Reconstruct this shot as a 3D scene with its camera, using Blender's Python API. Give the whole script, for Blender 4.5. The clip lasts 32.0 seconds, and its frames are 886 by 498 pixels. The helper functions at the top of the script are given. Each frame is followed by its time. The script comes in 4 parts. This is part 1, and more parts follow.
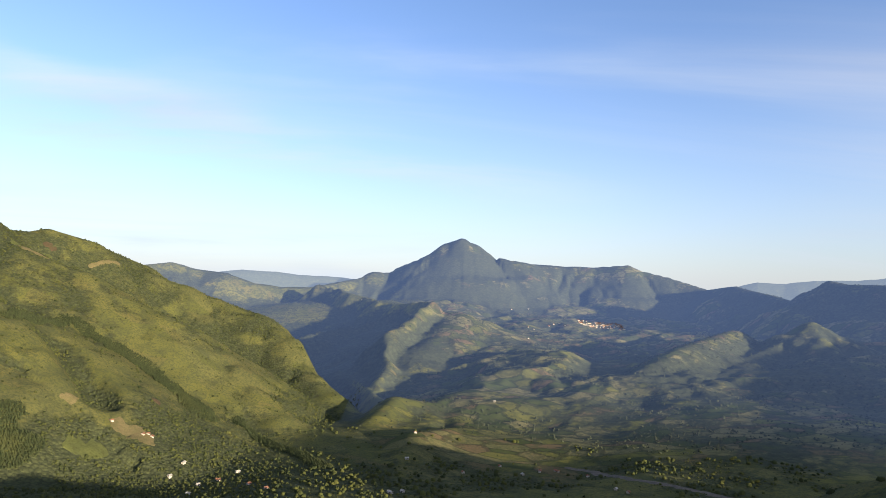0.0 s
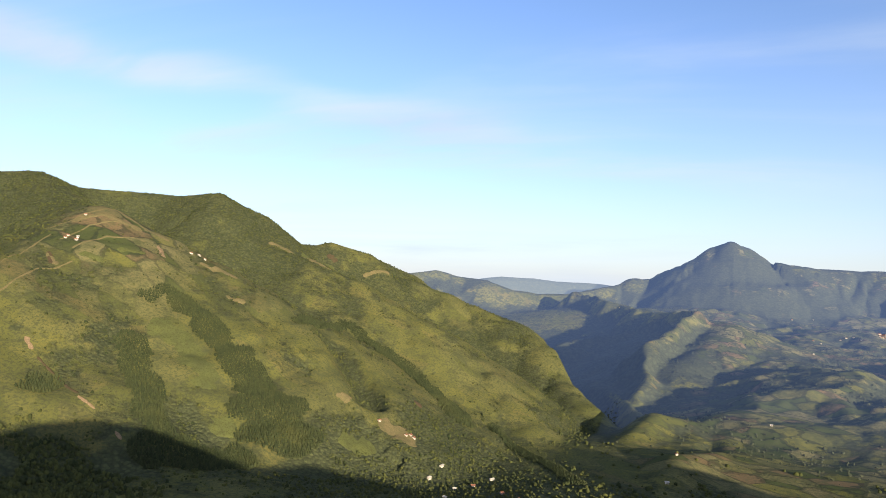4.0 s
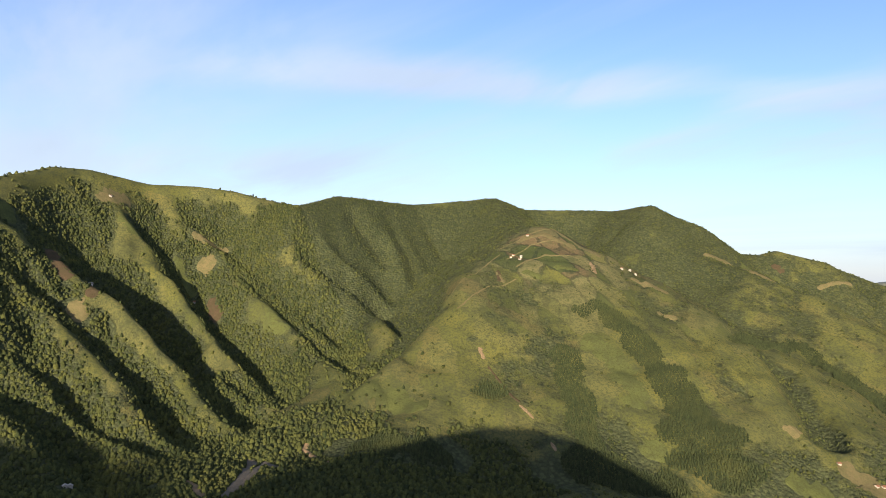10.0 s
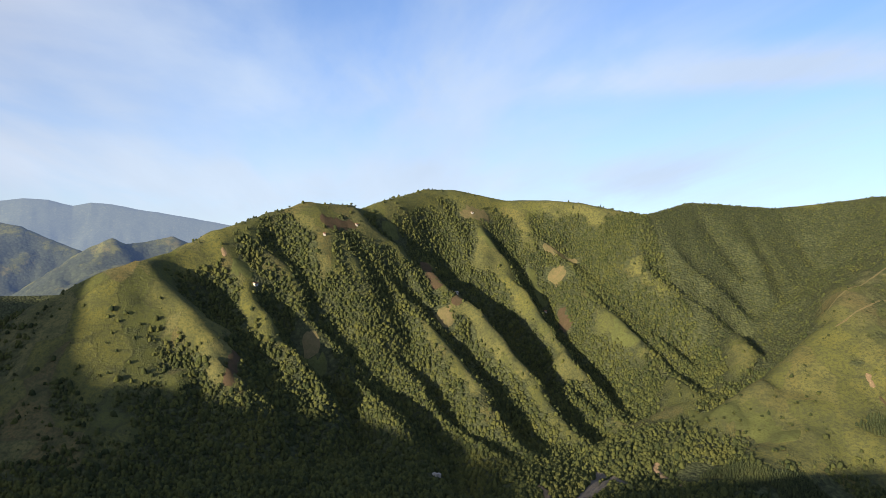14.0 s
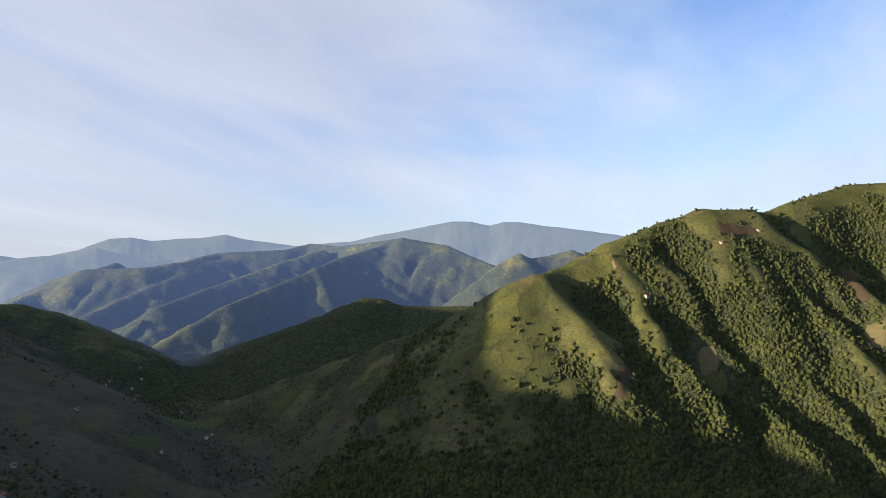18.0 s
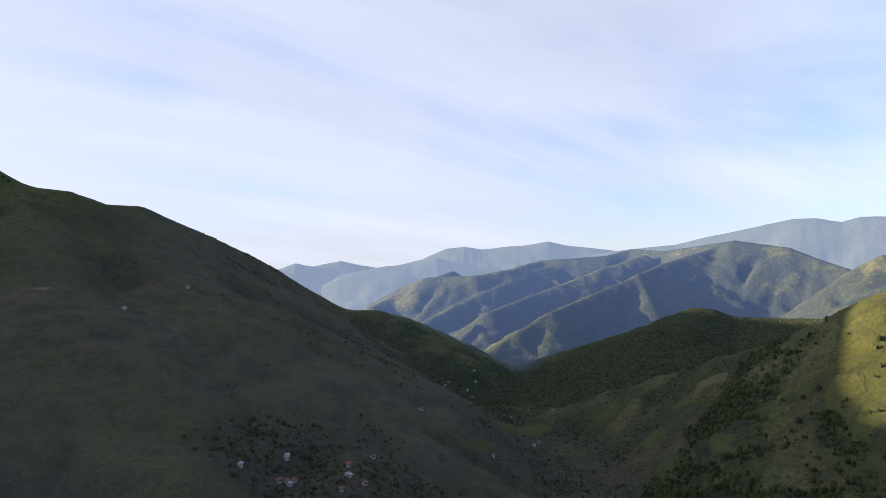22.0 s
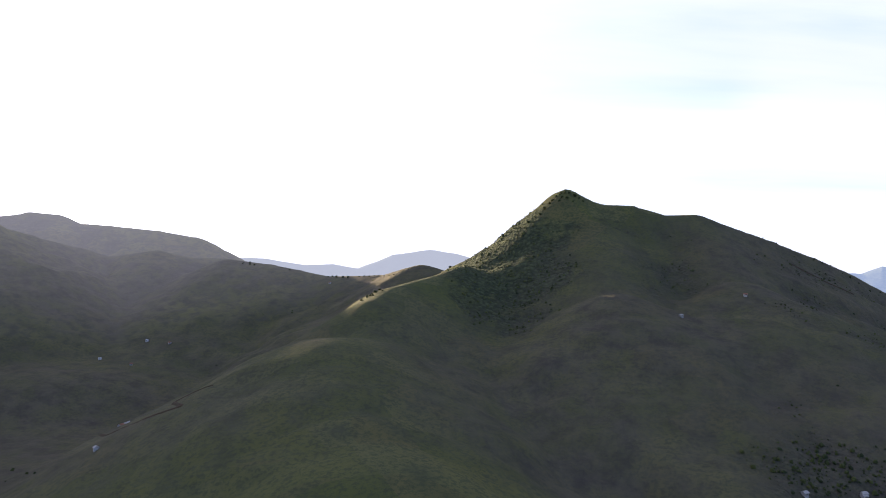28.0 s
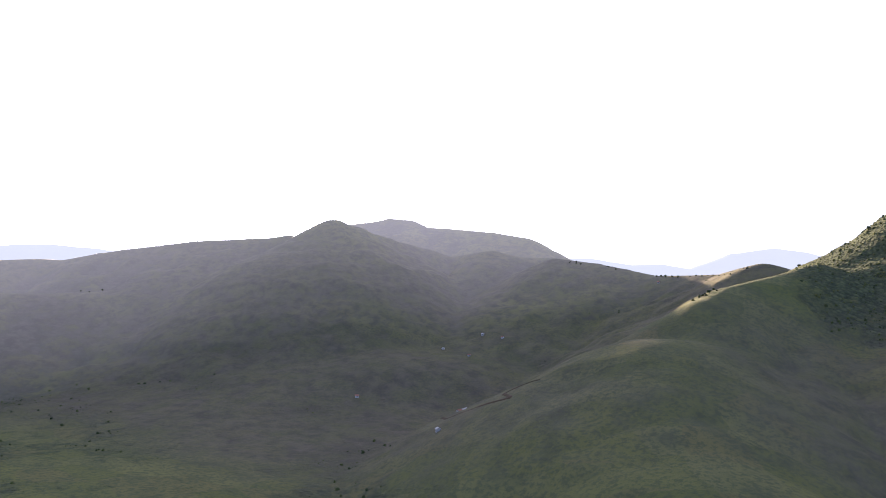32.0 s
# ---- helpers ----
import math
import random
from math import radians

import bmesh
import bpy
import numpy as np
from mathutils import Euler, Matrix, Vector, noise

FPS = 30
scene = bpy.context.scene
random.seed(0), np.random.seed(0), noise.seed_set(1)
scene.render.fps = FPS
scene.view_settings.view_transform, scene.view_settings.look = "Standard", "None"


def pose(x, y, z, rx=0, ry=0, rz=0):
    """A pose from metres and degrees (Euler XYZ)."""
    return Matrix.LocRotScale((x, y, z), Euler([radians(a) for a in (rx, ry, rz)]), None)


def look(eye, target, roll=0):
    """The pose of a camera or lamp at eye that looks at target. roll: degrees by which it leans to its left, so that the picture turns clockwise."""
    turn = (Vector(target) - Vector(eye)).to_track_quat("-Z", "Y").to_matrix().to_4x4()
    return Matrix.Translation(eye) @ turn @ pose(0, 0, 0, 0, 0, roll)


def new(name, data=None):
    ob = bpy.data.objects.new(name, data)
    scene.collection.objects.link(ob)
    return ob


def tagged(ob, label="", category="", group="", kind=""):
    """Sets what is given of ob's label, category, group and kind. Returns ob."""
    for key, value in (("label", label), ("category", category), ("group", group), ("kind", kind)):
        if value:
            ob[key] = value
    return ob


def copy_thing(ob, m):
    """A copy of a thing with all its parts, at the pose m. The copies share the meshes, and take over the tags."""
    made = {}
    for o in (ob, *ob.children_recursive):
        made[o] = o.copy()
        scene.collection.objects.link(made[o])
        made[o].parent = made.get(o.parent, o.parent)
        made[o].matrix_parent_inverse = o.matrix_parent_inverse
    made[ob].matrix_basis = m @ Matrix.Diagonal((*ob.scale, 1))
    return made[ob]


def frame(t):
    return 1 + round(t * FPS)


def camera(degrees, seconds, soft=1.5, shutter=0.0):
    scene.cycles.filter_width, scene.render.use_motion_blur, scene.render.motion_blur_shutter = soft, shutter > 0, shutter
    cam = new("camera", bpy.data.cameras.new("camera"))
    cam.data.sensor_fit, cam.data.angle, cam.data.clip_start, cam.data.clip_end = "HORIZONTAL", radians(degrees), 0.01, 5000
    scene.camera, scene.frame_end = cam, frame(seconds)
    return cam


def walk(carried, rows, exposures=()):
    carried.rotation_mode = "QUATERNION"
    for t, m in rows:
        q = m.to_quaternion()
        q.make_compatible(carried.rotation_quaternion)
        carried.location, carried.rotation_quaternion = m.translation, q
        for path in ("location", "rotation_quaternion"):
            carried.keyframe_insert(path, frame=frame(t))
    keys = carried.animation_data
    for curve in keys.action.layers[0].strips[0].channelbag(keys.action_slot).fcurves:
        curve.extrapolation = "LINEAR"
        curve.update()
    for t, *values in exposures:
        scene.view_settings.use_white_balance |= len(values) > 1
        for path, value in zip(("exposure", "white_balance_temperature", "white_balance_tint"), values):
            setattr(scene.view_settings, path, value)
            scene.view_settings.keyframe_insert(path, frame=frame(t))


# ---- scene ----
# ---- camera and its flight ----
cam = camera(64.91, 32.0, soft=0.9)
# seconds, place, yaw, pitch, roll
PATH = [
    (0, 0.9, 1.9, 300.6, 0.00, 2.79, -2.18),
    (0.5, 2.0, 4.2, 301.3, 2.86, 2.78, -2.14),
    (1, 3.4, 7.2, 302.2, 5.33, 2.71, -2.28),
    (1.5, 4.9, 10.6, 303.2, 7.81, 2.67, -2.20),
    (2, 6.4, 14.0, 304.2, 10.31, 2.67, -2.16),
    (2.5, 7.5, 17.4, 305.2, 12.59, 2.60, -2.14),
    (4.5, 9.0, 30.4, 308.7, 24.12, 2.43, -2.05),
    (5, 9.4, 33.5, 309.5, 27.23, 2.41, -1.97),
    (5.5, 9.9, 36.5, 310.4, 30.64, 2.36, -2.01),
    (6, 10.4, 39.5, 311.2, 34.21, 2.35, -1.92),
    (6.5, 10.9, 42.5, 312.2, 37.76, 2.31, -1.95),
    (7, 11.2, 45.6, 313.4, 41.31, 2.27, -1.89),
    (7.5, 11.4, 48.7, 314.9, 44.82, 2.17, -1.89),
    (8, 11.4, 51.9, 316.6, 48.19, 2.11, -1.79),
    (8.5, 11.3, 55.1, 318.3, 51.50, 2.03, -1.71),
    (9, 11.1, 58.1, 319.9, 54.67, 1.96, -1.69),
    (9.5, 10.4, 60.9, 321.1, 56.44, 1.90, -1.62),
    (10, 9.3, 63.3, 321.8, 56.36, 1.98, -1.39),
    (10.5, 7.7, 65.4, 322.1, 58.03, 2.04, -1.34),
    (11, 6.0, 67.3, 322.2, 61.70, 2.11, -1.38),
    (11.5, 4.4, 69.0, 322.3, 65.54, 2.19, -1.39),
    (12, 2.9, 70.4, 322.3, 69.39, 2.22, -1.46),
    (12.5, 1.7, 71.3, 322.4, 73.20, 2.18, -1.54),
    (13, 0.7, 71.9, 322.6, 77.00, 2.15, -1.52),
    (13.5, -0.3, 72.4, 322.7, 80.78, 2.12, -1.51),
    (14, -1.4, 73.3, 322.8, 84.66, 2.09, -1.50),
    (14.5, -2.8, 74.8, 322.9, 88.51, 2.12, -1.33),
    (16.5, -10.6, 85.2, 323.5, 104.51, 2.22, -0.92),
    (17, -12.3, 86.2, 324.0, 108.33, 2.23, -0.82),
    (17.5, -13.8, 86.2, 324.8, 112.43, 2.26, -0.82),
    (18, -15.2, 85.8, 325.6, 116.82, 2.29, -0.73),
    (18.5, -16.5, 85.3, 326.6, 119.76, 2.31, -0.64),
    (19, -17.8, 84.6, 327.7, 122.26, 2.35, -0.55),
    (19.5, -19.0, 83.8, 329.0, 125.50, 2.35, -0.52),
    (20, -20.2, 82.9, 330.4, 128.80, 2.34, -0.42),
    (20.5, -21.3, 81.9, 331.9, 132.12, 2.33, -0.38),
    (21, -22.5, 81.0, 333.4, 135.48, 2.34, -0.30),
    (21.5, -23.6, 80.1, 334.8, 139.00, 2.33, -0.26),
    (22, -24.7, 79.3, 336.0, 142.82, 2.35, -0.30),
    (22.5, -25.8, 78.5, 337.0, 146.79, 2.41, -0.27),
    (23, -26.9, 77.8, 337.8, 150.72, 2.47, -0.25),
    (23.5, -27.9, 77.1, 338.5, 154.73, 2.51, -0.26),
    (24, -29.0, 76.5, 339.2, 158.87, 2.56, -0.25),
    (24.5, -30.1, 75.8, 339.8, 162.85, 2.59, -0.12),
    (25, -31.4, 75.3, 340.4, 166.80, 2.61, -0.14),
    (25.5, -33.1, 74.8, 340.7, 170.77, 2.61, -0.12),
    (27.5, -41.5, 72.9, 339.8, 184.07, 2.70, -0.09),
    (28, -42.3, 71.3, 339.3, 187.20, 2.65, -0.05),
    (28.5, -42.5, 69.2, 338.8, 190.59, 2.66, -0.08),
    (29, -42.3, 66.8, 338.3, 194.26, 2.65, -0.17),
    (29.5, -42.0, 64.5, 337.9, 197.89, 2.65, -0.27),
    (30, -41.7, 62.4, 337.4, 201.48, 2.65, -0.37),
    (30.5, -41.2, 60.5, 337.0, 204.57, 2.62, -0.40),
    (31, -40.7, 58.9, 336.6, 207.63, 2.59, -0.46),
    (31.5, -40.3, 57.5, 336.3, 210.73, 2.59, -0.56),
    (32, -39.9, 56.5, 336.1, 213.65, 2.55, -0.63),
]
EXPOSURES = [(0, 1.65, 6300, 12), (6, 1.62, 6300, 13), (9, 1.6, 6260, 13), (12, 1.5, 6220, 12), (16, 1.5, 6200, 12), (20, 1.68, 6180, 14), (24, 1.88, 6190, 16), (28, 2.2, 6120, 21), (32, 2.85, 6120, 24)]
walk(cam, [(t, pose(x, y, z, 90 + pitch, roll, yaw)) for t, x, y, z, yaw, pitch, roll in PATH], EXPOSURES)

# ---- world and sun ----
SUN_ROUND, SUN_UP = 132.0, 8.3
SUN = Vector((math.sin(radians(SUN_ROUND)) * math.cos(radians(SUN_UP)),
              math.cos(radians(SUN_ROUND)) * math.cos(radians(SUN_UP)), math.sin(radians(SUN_UP))))
lamp = new("sun", bpy.data.lights.new("sun", "SUN"))
lamp.data.energy, lamp.data.angle, lamp.data.color = 5.0, radians(0.6), (1.0, 0.785, 0.475)
lamp.matrix_world = look(SUN * 4000, (0, 0, 0))


def link(tree, a, b):
    tree.links.new(a, b)


def node(tree, kind, **given):
    """A node; keywords set its inputs by name (spaces as _), numbers or sockets."""
    n = tree.nodes.new(kind)
    for key, value in given.items():
        slot = n.inputs[key.replace("_", " ")] if not key.startswith("i") or not key[1:].isdigit() else n.inputs[int(key[1:])]
        if isinstance(value, bpy.types.NodeSocket):
            tree.links.new(value, slot)
        else:
            slot.default_value = value
    return n


def calc(tree, op, a, b=0.0, c=0.0, clamp=False):
    n = tree.nodes.new("ShaderNodeMath")
    n.operation, n.use_clamp = op, clamp
    for slot, value in zip(n.inputs, (a, b, c)):
        if isinstance(value, bpy.types.NodeSocket):
            tree.links.new(value, slot)
        else:
            slot.default_value = value
    return n.outputs[0]


def mix(tree, fac, a, b, blend="MIX"):
    n = tree.nodes.new("ShaderNodeMix")
    n.data_type, n.blend_type, n.clamp_factor = "RGBA", blend, True
    for slot, value in ((n.inputs["Factor"], fac), (n.inputs[6], a), (n.inputs[7], b)):
        if isinstance(value, bpy.types.NodeSocket):
            tree.links.new(value, slot)
        else:
            slot.default_value = (*value, 1) if isinstance(value, tuple) else value
    return n.outputs[2]


def ramp(tree, fac, low, high):
    n = tree.nodes.new("ShaderNodeMapRange")
    n.interpolation_type = "SMOOTHSTEP"
    link(tree, fac, n.inputs["Value"])
    n.inputs["From Min"].default_value, n.inputs["From Max"].default_value = low, high
    return n.outputs[0]


world = bpy.data.worlds.new("sky")
scene.world = world
world.use_nodes = True
wt = world.node_tree
wt.nodes.clear()
sky = wt.nodes.new("ShaderNodeTexSky")
sky.sky_type, sky.sun_disc = "NISHITA", False
sky.sun_elevation, sky.sun_rotation = radians(SUN_UP), radians(SUN_ROUND)
sky.altitude, sky.air_density, sky.dust_density, sky.ozone_density = 1800, 1.0, 1.2, 1.5
way = node(wt, "ShaderNodeTexCoord").outputs["Generated"]
parts = node(wt, "ShaderNodeSeparateXYZ", Vector=way).outputs
lift = calc(wt, "ADD", calc(wt, "MAXIMUM", parts[2], 0.0), 0.15)
flat = node(wt, "ShaderNodeCombineXYZ", X=calc(wt, "DIVIDE", parts[0], lift), Y=calc(wt, "DIVIDE", parts[1], lift)).outputs[0]
streak = node(wt, "ShaderNodeMapping", Vector=flat, Rotation=(0, 0, radians(-65)), Scale=(0.13, 0.5, 1)).outputs[0]
veil = node(wt, "ShaderNodeTexNoise", Vector=streak, Scale=1.25, Detail=9.0, Roughness=0.56, Distortion=1.3).outputs[0]
broad = node(wt, "ShaderNodeTexNoise", Vector=flat, Scale=0.3, Detail=4.0, Distortion=0.4).outputs[0]
toward = node(wt, "ShaderNodeVectorMath", i0=way, i1=tuple(SUN))
toward.operation = "DOT_PRODUCT"
toward = toward.outputs["Value"]
sunward = calc(wt, "MULTIPLY_ADD", toward, 0.5, 0.5, clamp=True)
cover = calc(wt, "ADD", calc(wt, "MULTIPLY_ADD", broad, 0.75, veil), calc(wt, "MULTIPLY", sunward, 0.34))
# long cirrus streaks: two directions that a streak joins, its width and thickness
STREAKS = [((-0.927, 0.273, 0.257), (-0.405, 0.885, 0.235), 0.022, 0.23), ((-0.533, 0.810, 0.244), (-0.287, 0.931, 0.222), 0.018, 0.16),
           ((-0.727, 0.663, 0.177), (0.135, 0.981, 0.142), 0.034, 0.24), ((-0.962, -0.151, 0.228), (-0.877, 0.364, 0.305), 0.055, 0.14),
           ((-0.906, 0.336, 0.250), (-0.629, 0.739, 0.243), 0.016, 0.17), ((-0.937, -0.335, 0.095), (-0.864, 0.487, 0.125), 0.03, 0.20),
           ((-0.307, -0.925, 0.225), (-0.544, -0.816, 0.190), 0.06, 0.22), ((-0.669, -0.728, 0.151), (-0.988, -0.108, 0.114), 0.035, 0.15)]
north = node(wt, "ShaderNodeVectorMath", i0=way, i1=(0.42, 0.89, 0.18))
north.operation = "DOT_PRODUCT"
cover = calc(wt, "MULTIPLY_ADD", ramp(wt, north.outputs["Value"], 0.72, 0.97), -0.12, cover)
wisps = node(wt, "ShaderNodeTexNoise", Vector=node(wt, "ShaderNodeMapping", Vector=flat, Rotation=(0, 0, radians(-65)), Scale=(0.5, 1.3, 1)).outputs[0], Scale=1.6, Detail=8.0, Roughness=0.6, Distortion=0.8).outputs[0]
for start, end, thick, amount in STREAKS:
    a, b = Vector(start).normalized(), Vector(end).normalized()
    off = node(wt, "ShaderNodeVectorMath", i0=way, i1=tuple(a.cross(b).normalized()))
    off.operation = "DOT_PRODUCT"
    off = calc(wt, "ADD", off.outputs["Value"], calc(wt, "MULTIPLY_ADD", broad, 0.09, -0.045))
    across = ramp(wt, calc(wt, "ABSOLUTE", off), thick * 1.9, 0.0)
    near_mid = node(wt, "ShaderNodeVectorMath", i0=way, i1=tuple((a + b).normalized()))
    near_mid.operation = "DOT_PRODUCT"
    half = a.angle(b) / 2
    inside = ramp(wt, near_mid.outputs["Value"], math.cos(half * 1.5), math.cos(half * 0.5))
    body = calc(wt, "MULTIPLY", calc(wt, "MULTIPLY", across, inside), calc(wt, "MULTIPLY_ADD", wisps, 2.6, -0.55, clamp=True))
    cover = calc(wt, "MULTIPLY_ADD", body, amount, cover)
cover = calc(wt, "MULTIPLY_ADD", ramp(wt, sunward, 0.33, 0.55), 0.10, cover)
cloud = calc(wt, "MULTIPLY", ramp(wt, cover, 0.80, 1.22), 0.8)


def scaled(vector, by):
    n = node(wt, "ShaderNodeVectorMath")
    n.operation = "SCALE"
    for slot, value in ((n.inputs[0], vector), (n.inputs["Scale"], by)):
        if isinstance(value, bpy.types.NodeSocket):
            link(wt, value, slot)
        else:
            slot.default_value = value
    return n.outputs[0]


# pale air low over the hills, clear blue overhead, a veil of cloud, the glow round the sun
low = calc(wt, "POWER", calc(wt, "SUBTRACT", 1.0, calc(wt, "MAXIMUM", parts[2], 0.0), clamp=True), 7.0)
clear = mix(wt, 1.0, sky.outputs[0], (1.52, 1.60, 1.95), "MULTIPLY")
clear = mix(wt, calc(wt, "MULTIPLY", low, 0.9), clear, mix(wt, ramp(wt, sunward, 0.2, 0.4), (4.85, 5.15, 5.45), (4.0, 4.15, 4.35)))
clear = mix(wt, calc(wt, "MULTIPLY", calc(wt, "POWER", sunward, 4.0), 0.8), clear, (3.3, 3.75, 4.45))
puffs = node(wt, "ShaderNodeTexNoise", Vector=streak, Scale=2.6, Detail=6.0, Roughness=0.55).outputs[0]
bright = calc(wt, "MULTIPLY", calc(wt, "MULTIPLY_ADD", sunward, 0.02, 0.97), calc(wt, "MULTIPLY_ADD", puffs, 0.5, 0.78))
colour = mix(wt, cloud, clear, scaled(mix(wt, ramp(wt, sunward, 0.2, 0.45), (4.75, 5.4, 6.05), (4.6, 4.8, 5.3)), bright))
glow = calc(wt, "ADD", calc(wt, "MULTIPLY", calc(wt, "POWER", sunward, 60.0), 16.0), calc(wt, "MULTIPLY", calc(wt, "POWER", sunward, 12.0), 2.0))
total = node(wt, "ShaderNodeVectorMath", i0=colour, i1=scaled((1.0, 0.99, 0.98), glow))
back = node(wt, "ShaderNodeBackground", Color=total.outputs[0], Strength=0.05)
link(wt, back.outputs[0], node(wt, "ShaderNodeOutputWorld").inputs["Surface"])

# ---- materials ----


def paint(name, rough=0.9, spec=0.15):
    m = bpy.data.materials.new(name)
    m.use_nodes = True
    t = m.node_tree
    b = t.nodes["Principled BSDF"]
    b.inputs["Roughness"].default_value = rough
    b.inputs["Specular IOR Level"].default_value = spec
    return m, t, b


def noise_tex(t, scale, detail=5.0, rough=0.55, where=None, warp=0.0):
    n = node(t, "ShaderNodeTexNoise", Scale=scale, Detail=detail, Roughness=rough, Distortion=warp)
    link(t, where or node(t, "ShaderNodeTexCoord").outputs["Object"], n.inputs["Vector"])
    return n.outputs[0]


def bump(t, b, height, strength, distance):
    n = node(t, "ShaderNodeBump", Strength=strength, Distance=distance, Height=height)
    link(t, n.outputs[0], b.inputs["Normal"])


def ground_material(name, hazy, glow=(0.27, 0.42, 0.86, 1), lift=0.018):
    """Meadow, plots with hedges, scrub; the hazy one, for the distance, has blue haze put in as a glow."""
    m, t, b = paint(name, 1.0, 0.05)
    where = node(t, "ShaderNodeTexCoord").outputs["Object"]
    woods = node(t, "ShaderNodeAttribute")
    woods.attribute_name = "woods"
    fields = node(t, "ShaderNodeAttribute")
    fields.attribute_name = "fields"
    ruffle = node(t, "ShaderNodeTexNoise", Vector=where, Scale=0.02, Detail=2.0)
    bent = node(t, "ShaderNodeVectorMath", i0=where, i1=mix(t, 1.0, ruffle.outputs["Color"], (22.0, 22.0, 22.0), "MULTIPLY"))
    plot_way = node(t, "ShaderNodeMapping", Vector=bent.outputs[0], Rotation=(0, 0, 0.5), Scale=(1.0, 1.7, 0.4)).outputs[0]
    plots = node(t, "ShaderNodeTexVoronoi", Scale=0.016, Randomness=1.0, Vector=plot_way)
    rims = node(t, "ShaderNodeTexVoronoi", Scale=0.016, Randomness=1.0, Vector=plot_way)
    rims.feature = "DISTANCE_TO_EDGE"
    tone = node(t, "ShaderNodeSeparateColor", Color=plots.outputs["Color"]).outputs
    broad_n = noise_tex(t, 0.004, 4, 0.6, where)
    mid = noise_tex(t, 0.03, 6, 0.65, where)
    fine = noise_tex(t, 0.06 if hazy else 0.24, 7, 0.75, where)
    clump = noise_tex(t, 0.045, 7, 0.72, where)
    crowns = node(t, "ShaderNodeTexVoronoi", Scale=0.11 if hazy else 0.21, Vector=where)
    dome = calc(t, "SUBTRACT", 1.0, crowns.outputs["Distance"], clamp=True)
    each = node(t, "ShaderNodeSeparateColor", Color=crowns.outputs["Color"]).outputs[0]
    grass = mix(t, ramp(t, broad_n, 0.35, 0.65), (0.097, 0.099, 0.030), (0.073, 0.079, 0.028))
    plot = mix(t, ramp(t, tone[0], 0.2, 0.7), grass, (0.111, 0.106, 0.056))
    plot = mix(t, ramp(t, tone[1], 0.55, 0.75), plot, (0.038, 0.052, 0.022))
    plot = mix(t, ramp(t, tone[2], 0.84, 0.9), plot, (0.100, 0.075, 0.047))
    grass = mix(t, calc(t, "MULTIPLY_ADD", fields.outputs["Fac"], 0.72, 0.22, clamp=True), grass, plot)
    grass = mix(t, ramp(t, mid, 0.42, 0.75), grass, (0.049, 0.057, 0.028))
    veiled_scrub = node(t, "ShaderNodeAttribute")
    veiled_scrub.attribute_name = "veiled_scrub"
    hedge = calc(t, "MULTIPLY", calc(t, "MULTIPLY", ramp(t, calc(t, "ADD", rims.outputs["Distance"], calc(t, "MULTIPLY_ADD", clump, 0.5, -0.25)), 0.08, 0.03), fields.outputs["Fac"]), 0.6)
    scrub = mix(t, each, (0.031, 0.039, 0.027) if hazy else (0.030, 0.038, 0.022), (0.045, 0.054, 0.034) if hazy else (0.058, 0.068, 0.034))
    # shade between the crowns painted as dark rims of the cells
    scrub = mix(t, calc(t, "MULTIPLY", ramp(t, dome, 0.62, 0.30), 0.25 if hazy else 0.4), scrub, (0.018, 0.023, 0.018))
    wooded = ramp(t, calc(t, "ADD", woods.outputs["Fac"], calc(t, "MULTIPLY_ADD", clump, 1.5, -0.75)), 0.30, 0.62)
    col = mix(t, calc(t, "MULTIPLY", ramp(t, fine, 0.47, 0.58), calc(t, "MULTIPLY_ADD", fields.outputs["Fac"], -0.4, 0.8)), grass, (0.043, 0.052, 0.028))
    col = mix(t, hedge, col, (0.019, 0.026, 0.020))
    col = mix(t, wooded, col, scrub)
    # brownish scrub tone that also carries the greying of hazy shade
    veiled_brown = mix(t, ramp(t, clump, 0.35, 0.65), (0.052, 0.046, 0.038), (0.084, 0.073, 0.055))
    col = mix(t, calc(t, "MULTIPLY", veiled_scrub.outputs["Fac"], calc(t, "MULTIPLY_ADD", mid, 1.2, 0.1, clamp=True)), col, veiled_brown)
    link(t, col, b.inputs["Base Color"])
    tufts = calc(t, "MAXIMUM", wooded, hedge)
    relief = calc(t, "ADD", calc(t, "MULTIPLY", calc(t, "MULTIPLY", dome, tufts), 1.2), calc(t, "MULTIPLY", fine, 0.7))
    bump(t, b, relief, 0.3 if hazy else 0.7, 2.6)
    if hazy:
        # haze imitated by emission that grows with the air value
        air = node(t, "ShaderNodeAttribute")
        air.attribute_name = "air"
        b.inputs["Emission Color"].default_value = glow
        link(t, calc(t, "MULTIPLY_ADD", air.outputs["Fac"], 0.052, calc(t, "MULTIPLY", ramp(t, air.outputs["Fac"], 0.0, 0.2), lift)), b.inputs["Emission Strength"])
    return m


def leaf_material(name, dark, light):
    m, t, b = paint(name, 0.95, 0.08)
    one = node(t, "ShaderNodeNewGeometry").outputs["Random Per Island"]
    fine = noise_tex(t, 1.1, 3, 0.7)
    col = mix(t, one, dark, light)
    stand = noise_tex(t, 0.014, 5, 0.6)
    col = mix(t, calc(t, "MULTIPLY", ramp(t, stand, 0.5, 0.75), 0.6), col, tuple(v * k for v, k in zip(light, (1.35, 1.2, 1.05))))
    col = mix(t, calc(t, "MULTIPLY", ramp(t, fine, 0.4, 0.7), 0.6), col, dark)
    link(t, col, b.inputs["Base Color"])
    bump(t, b, fine, 1.0, 0.8)
    return m


